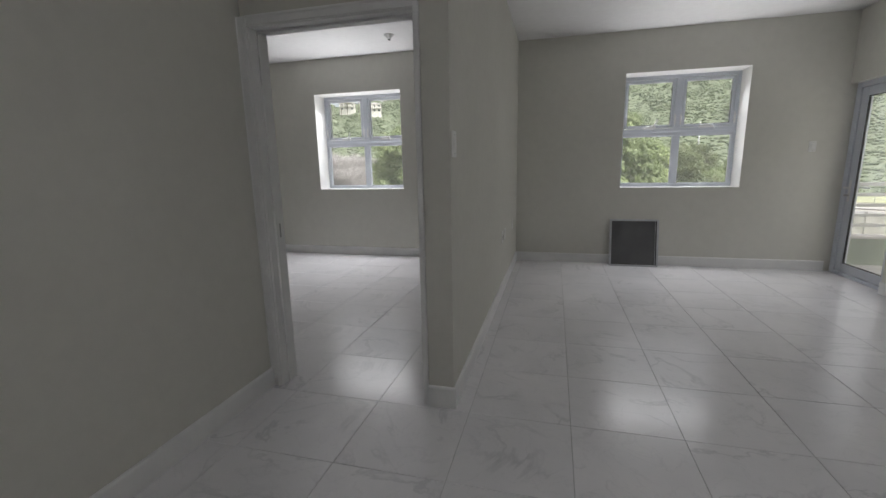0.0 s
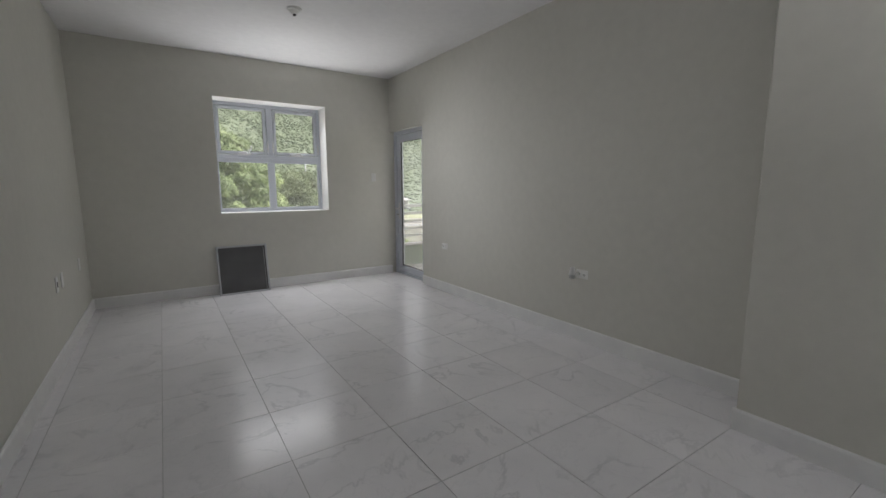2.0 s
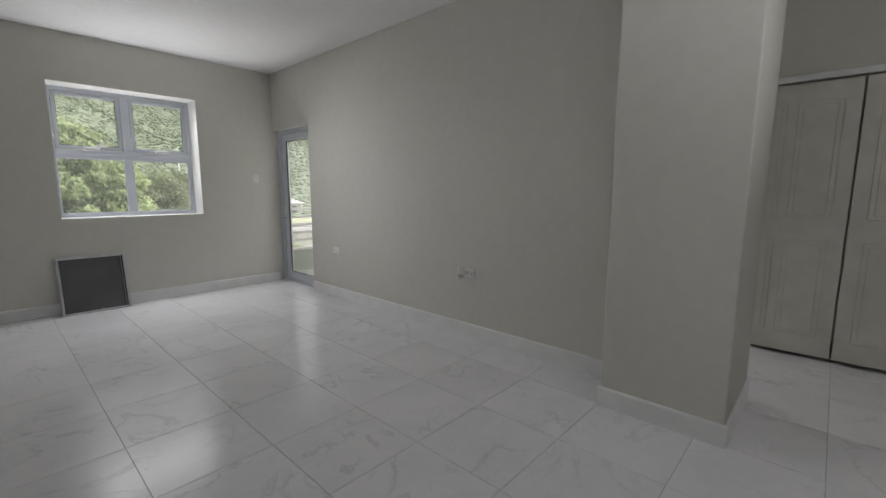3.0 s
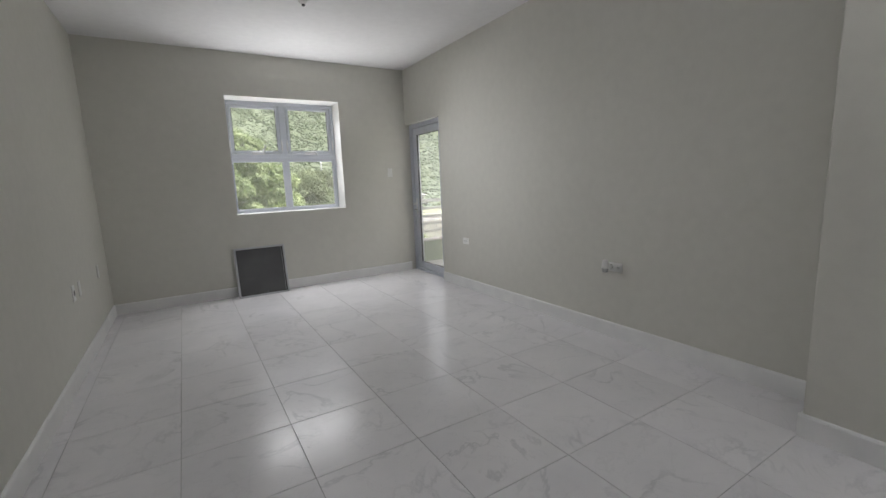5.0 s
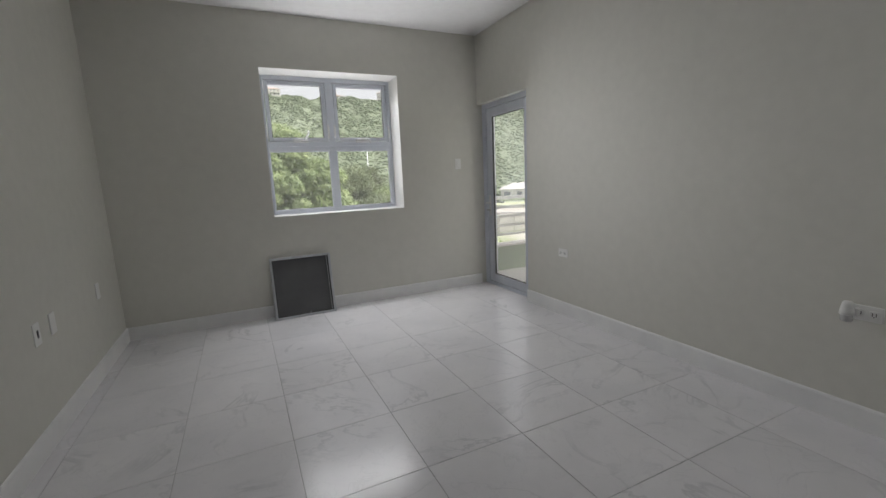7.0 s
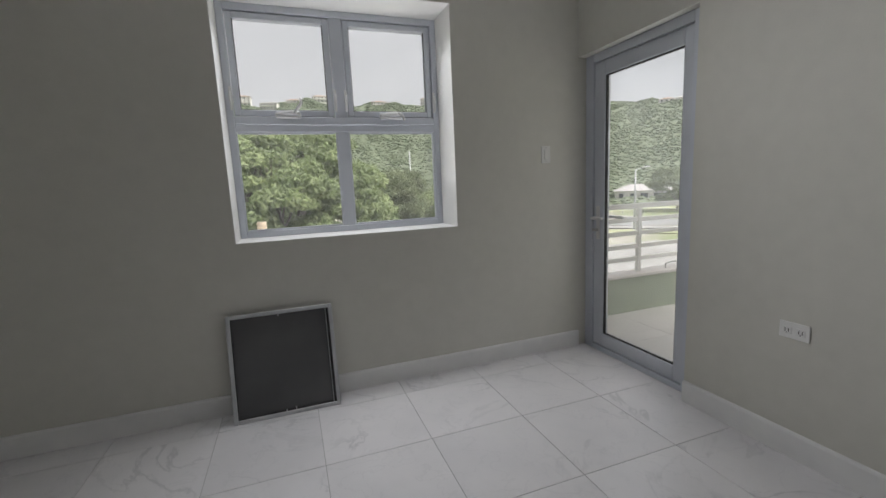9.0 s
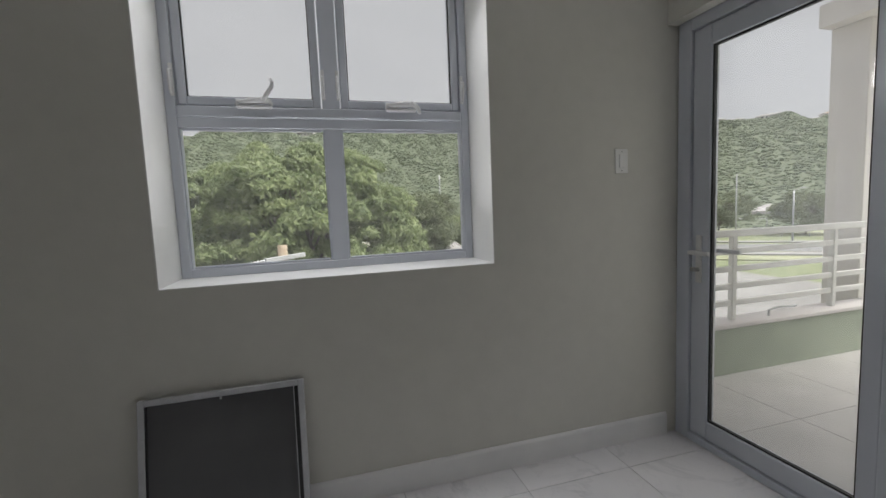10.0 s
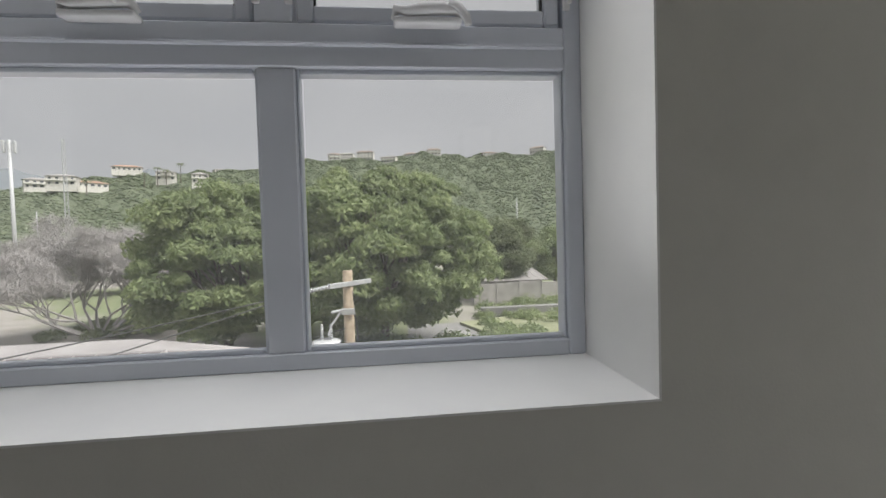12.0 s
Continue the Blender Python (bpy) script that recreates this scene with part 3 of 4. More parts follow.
# plug-in freshener in the outlet
fresh = thing("plug_in_freshener", "white plug-in air freshener with a clear cup", "air freshener", (RX - 0.007, 2.41, 0.565))
part("plug", boxes((-0.03, 0.0, -0.02, 0.016, -0.022, 0.016), bevel=0.006, seg=2), PLASTIC, fresh, "white plug body")
hood = lathe([(0.027, 0.0), (0.026, 0.016), (0.021, 0.048), (0.017, 0.060), (0.011, 0.062)], 20)
bmesh.ops.transform(hood, matrix=pose(-0.055, 0.01, -0.01), verts=hood.verts)
part("hood", hood, PLASTIC, fresh, "white tapered hood", True)
cup = lathe([(0.016, -0.03), (0.021, -0.028), (0.023, -0.004), (0.023, 0.0)], 20)
bmesh.ops.transform(cup, matrix=pose(-0.055, 0.01, -0.012), verts=cup.verts)
part("cup", cup, FROSTED, fresh, "clear refill cup", True)


def detector(x, y):
    d = thing("smoke_detector", "round white ceiling smoke detector", "smoke detector", (x, y, CZ), "smoke detectors")
    part("base", lathe([(0.06, 0.0), (0.062, -0.008), (0.058, -0.014), (0.042, -0.018)], 28), PLASTIC, d, "", True)
    part("chamber", lathe([(0.042, -0.018), (0.036, -0.026), (0.028, -0.04), (0.02, -0.046)], 24), PLASTIC, d, "", True)
    part("sensor", lathe([(0.014, -0.046), (0.014, -0.056), (0.008, -0.06)], 16), DARK_SLOT, d, "dark sensor tip", True)


detector(1.27, 4.09)
detector(-1.93, 5.09)

# ---- leaning insect screen ----
screen = new("window_screen")
screen.matrix_world = pose(0.676, 5.665, 0.001, -11.5, 0, 0)
tagged(screen, "aluminium framed charcoal insect screen leaning on the wall", "insect screen")
SW, SH = 0.565, 0.588
for r in ((0, 0.022, 0, 0.024, 0, SH), (SW - 0.022, SW, 0, 0.024, 0, SH), (0.022, SW - 0.022, 0, 0.024, 0, 0.022), (0.022, SW - 0.022, 0, 0.024, SH - 0.022, SH)):
    part("rail", boxes(r, bevel=0.003), ALU, screen, "light aluminium rail")
part("inner_lip", boxes((0.022, 0.027, 0.006, 0.022, 0.022, SH - 0.022), (SW - 0.036, SW - 0.022, 0.006, 0.022, 0.022, SH - 0.022), (0.022, SW - 0.022, 0.006, 0.022, 0.022, 0.028)), GASKET, screen, "dark spline lip")
part("lip_edge", boxes((SW - 0.039, SW - 0.036, 0.004, 0.02, 0.022, SH - 0.022)), ALU, screen, "thin metal lip")
part("mesh", boxes((0.022, SW - 0.022, 0.016, 0.019, 0.022, SH - 0.022)), FLY_MESH, screen, "dark woven mesh")
for x, z in ((0.27, SH - 0.024), (0.27, 0.024), (0.32, 0.03)):
    part("pull_tab", boxes((x - 0.003, x + 0.003, 0.003, 0.014, z - 0.008, z + 0.008), bevel=0.001), ALU, screen, "small pull tab")

# ---- balcony ----
structure("balcony_slab", boxes((3.21, 6.6, 2.35, 6.46, -0.3, -0.035)), BALCONY_TILE, "concrete balcony slab", "balcony floor")
structure("balcony_soffit", boxes((3.21, 6.6, 2.35, 6.5, 2.97, 3.2), (6.6, 7.5, 6.2, 7.5, 2.97, 3.2)), PALE_PLASTER, "pale rendered soffit over the balcony", "ceiling")
structure("balcony_parapet", boxes((3.21, 6.6, 6.31, 6.46, -0.3, 0.31)), GREEN_PLASTER, "low sage green rendered parapet", "parapet")
structure("parapet_coping", boxes((3.21, 6.6, 6.295, 6.475, 0.31, 0.34), bevel=0.006), PALE_PLASTER, "pale speckled parapet coping", "parapet")
structure("balcony_end_parapet", boxes((6.45, 6.6, 2.35, 6.29, -0.3, 0.31)), GREEN_PLASTER, "low sage green parapet at the balcony's end", "parapet")
structure("column", boxes((6.79, 7.5, 7.15, 7.5, -6.0, 2.97), bevel=0.01), PALE_PLASTER, "pale pink rendered building column", "column")
rail = thing("balcony_railing", "cream painted metal balcony railing with flat bars", "railing", (0, 6.385, 0.34))
part("top_rail", boxes((3.21, 6.45, -0.03, 0.03, 0.60, 0.645), bevel=0.006, seg=2), RAIL_PAINT, rail)
for z in (0.475, 0.35, 0.225, 0.105):
    part("bar", boxes((3.21, 6.45, -0.012, 0.012, z, z + 0.04), bevel=0.004), RAIL_PAINT, rail)
for x in (3.3, 4.13, 5.13, 6.1):
    part("post", boxes((x - 0.02, x + 0.02, -0.02, 0.02, 0.0, 0.60), bevel=0.004), RAIL_PAINT, rail)
bk = thing("metal_bracket", "dark curved metal bracket lying on the coping", "bracket", (4.45, 6.36, 0.34))
bm = bmesh.new()
bar_along(bm, [(0, 0, 0.0), (0.0, 0, 0.04), (0.06, 0, 0.055), (0.16, 0, 0.055), (0.24, 0, 0.045), (0.27, 0, 0.05)], 0.008, 8)
part("bar", bm, GALV, bk)

# ---- ground and roads ----
GZ = -6.0
bm = bmesh.new()
bmesh.ops.create_grid(bm, x_segments=40, y_segments=40, size=3000, matrix=pose(0, 0, GZ))
structure("ground", bm, GROUND, "dry pale earth with patches of grass", "ground")
structure("yard", boxes((2, 40, 8, 40, GZ, GZ + 0.03)), CONCRETE, "pale concrete yard below the balcony", "yard")


def strip(name, p, q, half, z, mat, label, cat):
    p, q = Vector((*p, 0)), Vector((*q, 0))
    s = (q - p).normalized().cross(Vector((0, 0, 1))) * half
    bm = bmesh.new()
    lo = [bm.verts.new((v.x, v.y, GZ)) for v in (p - s, q - s, q + s, p + s)]
    hi = [bm.verts.new((v.x, v.y, z)) for v in (p - s, q - s, q + s, p + s)]
    bm.faces.new(hi)
    for i in range(4):
        bm.faces.new((lo[i], lo[(i + 1) % 4], hi[(i + 1) % 4], hi[i]))
    return structure(name, bm, mat, label, cat)


strip("road", (10, 95), (110, 5), 5.0, GZ + 0.04, ASPHALT, "worn grey asphalt road", "road")
strip("pavement", (5, 88), (100, 2.5), 1.2, GZ + 0.16, CONCRETE, "pale concrete pavement along the road", "pavement")
strip("pavement", (14, 103), (118, 9.5), 1.2, GZ + 0.16, CONCRETE, "pale concrete pavement along the field", "pavement")
strip("playing_field", (55, 118), (150, 34), 26.0, GZ + 0.06, FIELD, "dry green playing field", "field")
strip("grass_bank", (8, 34), (26, 40), 5.5, GZ + 0.25, FIELD, "rough green grass bank", "grass")
strip("grass_verge", (40, 50), (75, 20), 2.2, GZ + 0.12, FIELD, "narrow grass verge beside the road", "grass")


# ---- hill ----
def hill_height(az, r):
    """Height of the hillside at an azimuth in degrees from +y towards +x and a distance."""
    top = 44 + 53 * min(1, max(0, (az + 46) / 42)) ** 0.9
    if az > 22:
        top = max(18, top - (az - 22) * 0.72)
    t = min(1, max(0, (r - 120) / 400))
    t = t * t * (3 - 2 * t)
    v = Vector((az * 0.09, r * 0.006, 0))
    return GZ + top * t * (1 + 0.10 * noise.noise(v * 1.7)) + t * 7 * noise.noise(v * 5)


def hill_point(az, r):
    a = radians(az)
    return Vector((r * math.sin(a), r * math.cos(a), hill_height(az, r)))


def hill():
    azs, rs = np.linspace(-80, 100, 150), np.linspace(118, 640, 40)
    verts = [tuple(hill_point(a, r)) for a in azs for r in rs]
    n = len(rs)
    faces = [(i * n + j, i * n + j + 1, (i + 1) * n + j + 1, (i + 1) * n + j) for i in range(len(azs) - 1) for j in range(n - 1)]
    me = bpy.data.meshes.new("hillside")
    me.from_pydata(verts, [], faces)
    me.materials.append(WOODS)
    ob = new("hillside", me)
    tagged(ob, "green hillside rising to a built-up ridge", "hill", kind="structure")


hill()


def blob_template(seed):
    bm = bmesh.new()
    bmesh.ops.create_icosphere(bm, subdivisions=1, radius=1)
    for v in bm.verts:
        v.co *= 1 + 0.42 * noise.noise(v.co * 2.1 + Vector((seed * 7.3, 0, 0)))
        v.co.z *= 0.8
    co = np.array([v.co[:] for v in bm.verts])
    fa = np.array([[v.index for v in f.verts] for f in bm.faces])
    bm.free()
    return co, fa


def woods():
    """The hillside's tree crowns, far off and past counting."""
    rng = np.random.default_rng(5)
    temps = [blob_template(k) for k in range(6)]
    vs, fs, off = [], [], 0
    for i in range(62000):
        az = rng.uniform(-52, 72)
        r = 125 + 420 * rng.random() ** 0.75
        p = hill_point(az, r)
        s = rng.uniform(0.6, 1.5) * (0.6 + r / 600)
        co, fa = temps[i % 6]
        a = rng.uniform(0, 6.28)
        c, sn = math.cos(a), math.sin(a)
        q = co @ np.array([[c, sn, 0], [-sn, c, 0], [0, 0, 1]]) * s * np.array([1, 1, rng.uniform(0.55, 0.8)])
        vs.append(q + np.array([p.x, p.y, p.z + s * 0.1]))
        fs.append(fa + off)
        off += len(co)
    me = bpy.data.meshes.new("woods")
    me.from_pydata(np.concatenate(vs).tolist(), [], np.concatenate(fs).tolist())
    me.materials.append(WOODS)
    tagged(new("woods", me), "dense green scrub woods covering the hillside", "woods", kind="stuff")


woods()

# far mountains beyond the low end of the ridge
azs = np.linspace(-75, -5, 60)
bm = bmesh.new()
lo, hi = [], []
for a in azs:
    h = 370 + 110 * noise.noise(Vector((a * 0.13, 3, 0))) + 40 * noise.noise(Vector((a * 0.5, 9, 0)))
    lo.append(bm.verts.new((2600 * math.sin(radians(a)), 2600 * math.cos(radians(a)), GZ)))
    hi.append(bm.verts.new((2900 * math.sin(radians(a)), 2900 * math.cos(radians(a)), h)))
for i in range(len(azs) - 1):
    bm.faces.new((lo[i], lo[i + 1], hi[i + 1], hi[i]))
structure("backdrop", bm, MOUNTAIN, "far mountains with haze painted in as blue-grey", "mountains")


# ---- houses on the ridge ----
def house(x, y, z, w, d, floors, rz, roof, seed, label):
    rng = random.Random(seed)
    h = thing("house", label, "house", (x, y, z), "houses on the hill", rz=rz)
    H = 3.0 * floors
    part("wall", boxes((-w / 2, w / 2, -d / 2, d / 2, -4, H)), HOUSE_WHITE, h)
    bm = bmesh.new()
    o, rh = 0.7, 1.9
    a = [bm.verts.new(v) for v in ((-w / 2 - o, -d / 2 - o, H), (w / 2 + o, -d / 2 - o, H), (w / 2 + o, d / 2 + o, H), (-w / 2 - o, d / 2 + o, H))]
    rl = max(0.1, w / 2 - d / 2)
    b = [bm.verts.new((-rl, 0, H + rh)), bm.verts.new((rl, 0, H + rh))]
    for f in ((a[0], a[1], b[1], b[0]), (a[2], a[3], b[0], b[1]), (a[1], a[2], b[1]), (a[3], a[0], b[0]), tuple(a[::-1])):
        bm.faces.new(f)
    part("roof", bm, roof, h)
    n = max(2, int(w / 3.2))
    for f in range(floors):
        for i in range(n):
            cx = -w / 2 + (i + 0.5) * w / n
            ww = rng.choice((0.6, 0.8, 1.0))
            part("window", boxes((cx - ww, cx + ww, -d / 2 - 0.06, -d / 2 + 0.1, 3 * f + 0.7, 3 * f + 2.2)), DARK_GLASS, h)
    if floors > 1:
        part("balcony", boxes((-w / 2, w / 2, -d / 2 - 1.4, -d / 2 - 0.05, 2.9, 3.2), (-w / 2, w / 2, -d / 2 - 1.4, -d / 2 - 1.3, 3.2, 3.9)), HOUSE_WHITE, h)
    return h


rng = random.Random(11)
for i in range(40):
    az = -46 + i * 2.7 + rng.uniform(-1.3, 1.3)
    if rng.random() < 0.12:
        continue
    r = rng.uniform(470, 525) if az > -22 else rng.uniform(330, 440)
    p = hill_point(az, r)
    fl = rng.choice((1, 2, 2, 3)) if az < 15 else rng.choice((1, 1, 2))
    red = rng.random() < 0.35
    house(p.x, p.y, p.z + (3.0 if az < -22 else 0.8), rng.uniform(10, 20), rng.uniform(8, 11), fl, -az + rng.uniform(-18, 18), ROOF_RED if red else HOUSE_WHITE if fl > 2 else ROOF_METAL,
          i, ("cream house under a terracotta roof among trees" if red else "cream concrete house among trees on the ridge"))
for x, y, w, rz in ((62, 128, 15, -30), (84, 118, 12, -34), (104, 106, 16, -40), (128, 96, 12, -45), (45, 140, 13, -20)):
    house(x, y, GZ, w, 8, 1, rz, ROOF_METAL, int(x), "low white bungalow beyond the playing field")


# ---- trees ----
def palm(az, r, h, seed):
    rnd = random.Random(seed)
    p = hill_point(az, r)
    t = thing("palm_tree", "tall palm tree standing on the ridge", "tree", tuple(p), "ridge palms")
    part("trunk", rods(((0, 0, -1), (0.4, 0, h), 0.35, 0.22), n=8), BARK, t)
    bm = bmesh.new()
    for k in range(13):
        a = k * 0.483 + rnd.uniform(-0.2, 0.2)
        up = rnd.uniform(0.1, 1.0)
        d, sd = Vector((math.cos(a), math.sin(a), 0)), Vector((-math.sin(a), math.cos(a), 0))
        prev = None
        for i in range(6):
            f = i / 5
            c = Vector((0.4, 0, h)) + d * 4.2 * f + Vector((0, 0, 2.2 * up * f - 3.4 * f * f))
            wd = 0.55 * (1 - f) + 0.05
            row = [bm.verts.new(c - sd * wd - Vector((0, 0, wd * 0.5))), bm.verts.new(c), bm.verts.new(c + sd * wd - Vector((0, 0, wd * 0.5)))]
            if prev:
                bm.faces.new((prev[0], prev[1], row[1], row[0]))
                bm.faces.new((prev[1], prev[2], row[2], row[1]))
            prev = row
    part("crown", bm, LEAF_DUSTY, t)


for k, (az, r, h) in enumerate(((-27.4, 380, 15), (-26.6, 385, 12), (-25.2, 390, 16), (-28.6, 375, 10), (-33.5, 370, 11))):
    palm(az, r, h, k)


def tube_rows(segs, n=5):
    vs, fs = [], []
    for p, q, r0, r1 in segs:
        d = (q - p)
        if d.length < 1e-5:
            continue
        qt = d.to_track_quat("Z", "Y")
        o = len(vs)
        for c, r in ((p, r0), (q, r1)):
            for k in range(n):
                a = 2 * math.pi * k / n
                vs.append(tuple(c + qt @ Vector((r * math.cos(a), r * math.sin(a), 0))))
        fs += [(o + k, o + (k + 1) % n, o + n + (k + 1) % n, o + n + k) for k in range(n)]
    return vs, fs


def branches(rng, base, d, length, r, depth, spread, out, lift=0.1):
    """A limb that bends as it goes and forks."""
    p = base
    for k in range(3):
        d = (d + Vector((rng.uniform(-1, 1), rng.uniform(-1, 1), rng.uniform(-0.6, 0.9))) * 0.18 + Vector((0, 0, lift))).normalized()
        q = p + d * length / 3
        out.append((p, q, r * (1 - 0.13 * k), r * (1 - 0.13 * (k + 1))))
        p = q
    if depth == 0:
        return
    for _ in range(rng.choice((2, 3, 3))):
        nd = (d + Vector((rng.uniform(-1, 1), rng.uniform(-1, 1), rng.uniform(-0.5, 0.8))) * spread).normalized()
        branches(rng, p, nd, length * rng.uniform(0.62, 0.82), r * 0.6, depth - 1, spread, out, lift)


def raw_part(name, vs, fs, mat, parent):
    me = bpy.data.meshes.new(name)
    me.from_pydata(vs, [], fs)
    me.materials.append(mat)
    ob = new(name, me)
    ob.parent = parent
    return ob


def leaf_cloud(rng, clumps, per, size):
    """Folded leaf sprays over the skins of many clumps."""
    n = len(clumps) * per
    c = np.repeat(np.array([[*p, r] for p, r in clumps]), per, axis=0)
    d = rng.normal(size=(n, 3))
    d /= np.linalg.norm(d, axis=1)[:, None]
    d[:, 2] = np.where(d[:, 2] < -0.3, -d[:, 2] * 0.6, d[:, 2])
    pos = c[:, :3] + d * c[:, 3:4] * (0.55 + 0.5 * rng.random((n, 1))) * np.array([1, 1, 0.75])
    nrm = d + rng.normal(size=(n, 3)) * 0.55
    nrm /= np.linalg.norm(nrm, axis=1)[:, None]
    u = np.cross(nrm, rng.normal(size=(n, 3)))
    u /= np.linalg.norm(u, axis=1)[:, None]
    v = np.cross(nrm, u)
    s = size * (0.6 + 0.8 * rng.random((n, 1)))
    tip, tail = pos + u * s, pos - u * s
    l, r = pos + v * s * 0.42 - nrm * s * 0.2, pos - v * s * 0.42 - nrm * s * 0.2
    vs = np.stack((tail, r, tip, l), axis=1).reshape(-1, 3)
    i = np.arange(n)[:, None] * 4
    fs = np.concatenate((i + np.array([[0, 1, 2]]), i + np.array([[0, 2, 3]])), axis=0)
    return vs.tolist(), fs.tolist()


def tree(name, label, at, height, rx, rz_, low, n_clumps, per, size, mat, seed, cr=(0.9, 1.7)):
    t = thing(name, label, "tree", at)
    rnd, rng = random.Random(seed), np.random.default_rng(seed)
    segs = []
    trunk = height * 0.22
    segs.append((Vector((0, 0, -0.2)), Vector((0.1, 0, trunk)), 0.34 * height / 11, 0.26 * height / 11))
    for k in range(6):
        a = k * 1.05 + rnd.uniform(-0.3, 0.3)
        branches(rnd, Vector((0.1, 0, trunk)), Vector((math.cos(a), math.sin(a), rnd.uniform(0.7, 1.4))).normalized(), height * 0.24, 0.15 * height / 11, 3, 0.7, segs)
    raw_part("trunk", *tube_rows(segs, 6), BARK, t)
    mid = low + (height - low) * 0.5
    clumps = []
    while len(clumps) < n_clumps:
        p = rng.normal(size=3)
        p /= np.linalg.norm(p)
        q = rng.uniform(0.5, 1.0) ** 0.5
        lump = 1 + 0.22 * noise.noise(Vector(p * 1.6) + Vector((seed, 0, 0)))
        pos = (p[0] * rx * q * lump, p[1] * rx * q * lump, mid + p[2] * rz_ * q * lump)
        if pos[2] < low * 0.8:
            continue
        clumps.append((pos, rng.uniform(*cr)))
    raw_part("crown", *leaf_cloud(rng, clumps, per, size), mat, t)
    return t


tree("tree", "broad green tree with a dense leafy crown", (-9.6, 33.6, GZ), 10.3, 5.2, 4.7, 1.3, 210, 420, 0.2, LEAF, 3, (0.55, 1.35))
tree("tree", "large green tree with layered leafy crown", (0.4, 33.0, GZ), 11.7, 6.4, 5.4, 0.7, 300, 420, 0.2, LEAF, 8, (0.55, 1.35))
tree("tree", "green tree behind the larger pair", (-4.2, 38.0, GZ), 11.6, 5.0, 4.6, 1.2, 220, 200, 0.17, LEAF, 14, (0.5, 1.1))
tree("tree", "smaller dusty green tree by the block wall", (12.5, 52.0, GZ), 8.5, 3.4, 3.2, 1.5, 60, 320, 0.18, LEAF_DUSTY, 21)
tree("tree", "light green tree by the block wall", (20.5, 56.0, GZ), 8.0, 3.2, 3.0, 1.0, 60, 320, 0.18, LEAF, 22)
tree("tree", "dusty green tree beyond the road", (76, 69, GZ), 8.0, 5.5, 3.2, 1.6, 60, 300, 0.2, LEAF_DUSTY, 31)
tree("tree", "dusty green tree beyond the road", (86, 60, GZ), 7.0, 4.8, 3.0, 1.6, 60, 300, 0.2, LEAF_DUSTY, 32)
tree("tree", "smaller dusty tree beyond the road", (94, 53, GZ), 6.5, 4.4, 2.8, 1.6, 60, 300, 0.2, LEAF_DUSTY, 33)
for i in range(9):
    tree("tree", "dark green tree at the foot of the hill", (-48 + i * 9.5 + (i % 3) * 1.7, 72 + (i * 37 % 17), GZ), 8.5 + (i % 4) * 0.9, 4.8, 3.6, 0.8, 44, 260, 0.28, LEAF_DUSTY, 50 + i, (1.2, 2.2))

bare = thing("bare_tree", "wide leafless grey tree with fine twigs", "tree", (-22.5, 41.5, GZ))
rnd = random.Random(4)
segs = []
for k in range(11):
    a = k * 0.571 + rnd.uniform(-0.3, 0.3)
    branches(rnd, Vector((0.3 * math.cos(a), 0.3 * math.sin(a), -0.1)), Vector((math.cos(a), math.sin(a), rnd.uniform(0.25, 1.2))).normalized(), 2.9, 0.15, 6, 0.9, segs, 0.03)
segs = [(p, q, max(r0, 0.016), max(r1, 0.014)) for p, q, r0, r1 in segs]
twigs = []
for p, q, r0, r1 in segs:
    if r0 < 0.02:
        for _ in range(2):
            d = Vector((rnd.uniform(-1, 1), rnd.uniform(-1, 1), rnd.uniform(-0.5, 1.0))).normalized() * rnd.uniform(0.4, 0.9)
            twigs.append((q, q + d, 0.014, 0.009))
segs += twigs
raw_part("branches", *tube_rows(segs, 4), TWIG, bare)


def shrubs(name, label, spots, mat, seed):
    rng = np.random.default_rng(seed)
    clumps = [((x, y, GZ + 0.4 * r), r) for x, y, r in spots]
    me = bpy.data.meshes.new(name)
    vs, fs = leaf_cloud(rng, clumps, 160, 0.16)
    me.from_pydata(vs, [], fs)
    me.materials.append(mat)
    tagged(new(name, me), label, "shrubs", kind="stuff")


rr = random.Random(2)
shrubs("undergrowth", "rough green undergrowth and vines on the bank", [(rr.uniform(8, 24), rr.uniform(31, 46), rr.uniform(0.5, 1.3)) for _ in range(90)], LEAF, 71)
shrubs("undergrowth", "rough green growth under the big tree", [(rr.uniform(-4, 8), rr.uniform(25, 32), rr.uniform(0.6, 1.5)) for _ in range(90)], LEAF, 73)
shrubs("undergrowth", "low green growth under the bare tree", [(rr.uniform(-27, -17), rr.uniform(40, 46), rr.uniform(0.4, 1.0)) for _ in range(40)], LEAF_DUSTY, 72)


# ---- utility pole ----
pole = thing("utility_pole", "weathered timber utility pole with crossarm and transformer", "utility pole", (0.30, 16.1, GZ))
TOPZ = 0.45 - GZ
part("pole_shaft", rods((((0, 0, -0.3)), (0, 0, TOPZ), 0.16, 0.125), n=16), POLE_WOOD, pole, "", True)
ax = Vector((0.62, 0.78, 0)).normalized()
side = Vector((-ax.y, ax.x, 0))
c0 = Vector((0, -0.17, TOPZ - 0.33))
arm = bmesh.new()
box(arm, -0.6, 0.85, -0.045, 0.045, -0.06, 0.06, 0.01)
bmesh.ops.transform(arm, matrix=Matrix.Translation(c0) @ pose(0, 0, 0, 0, 0, math.degrees(math.atan2(ax.y, ax.x))), verts=arm.verts)
crossarm = part("crossarm", arm, GALV, pole, "pale grey crossarm")
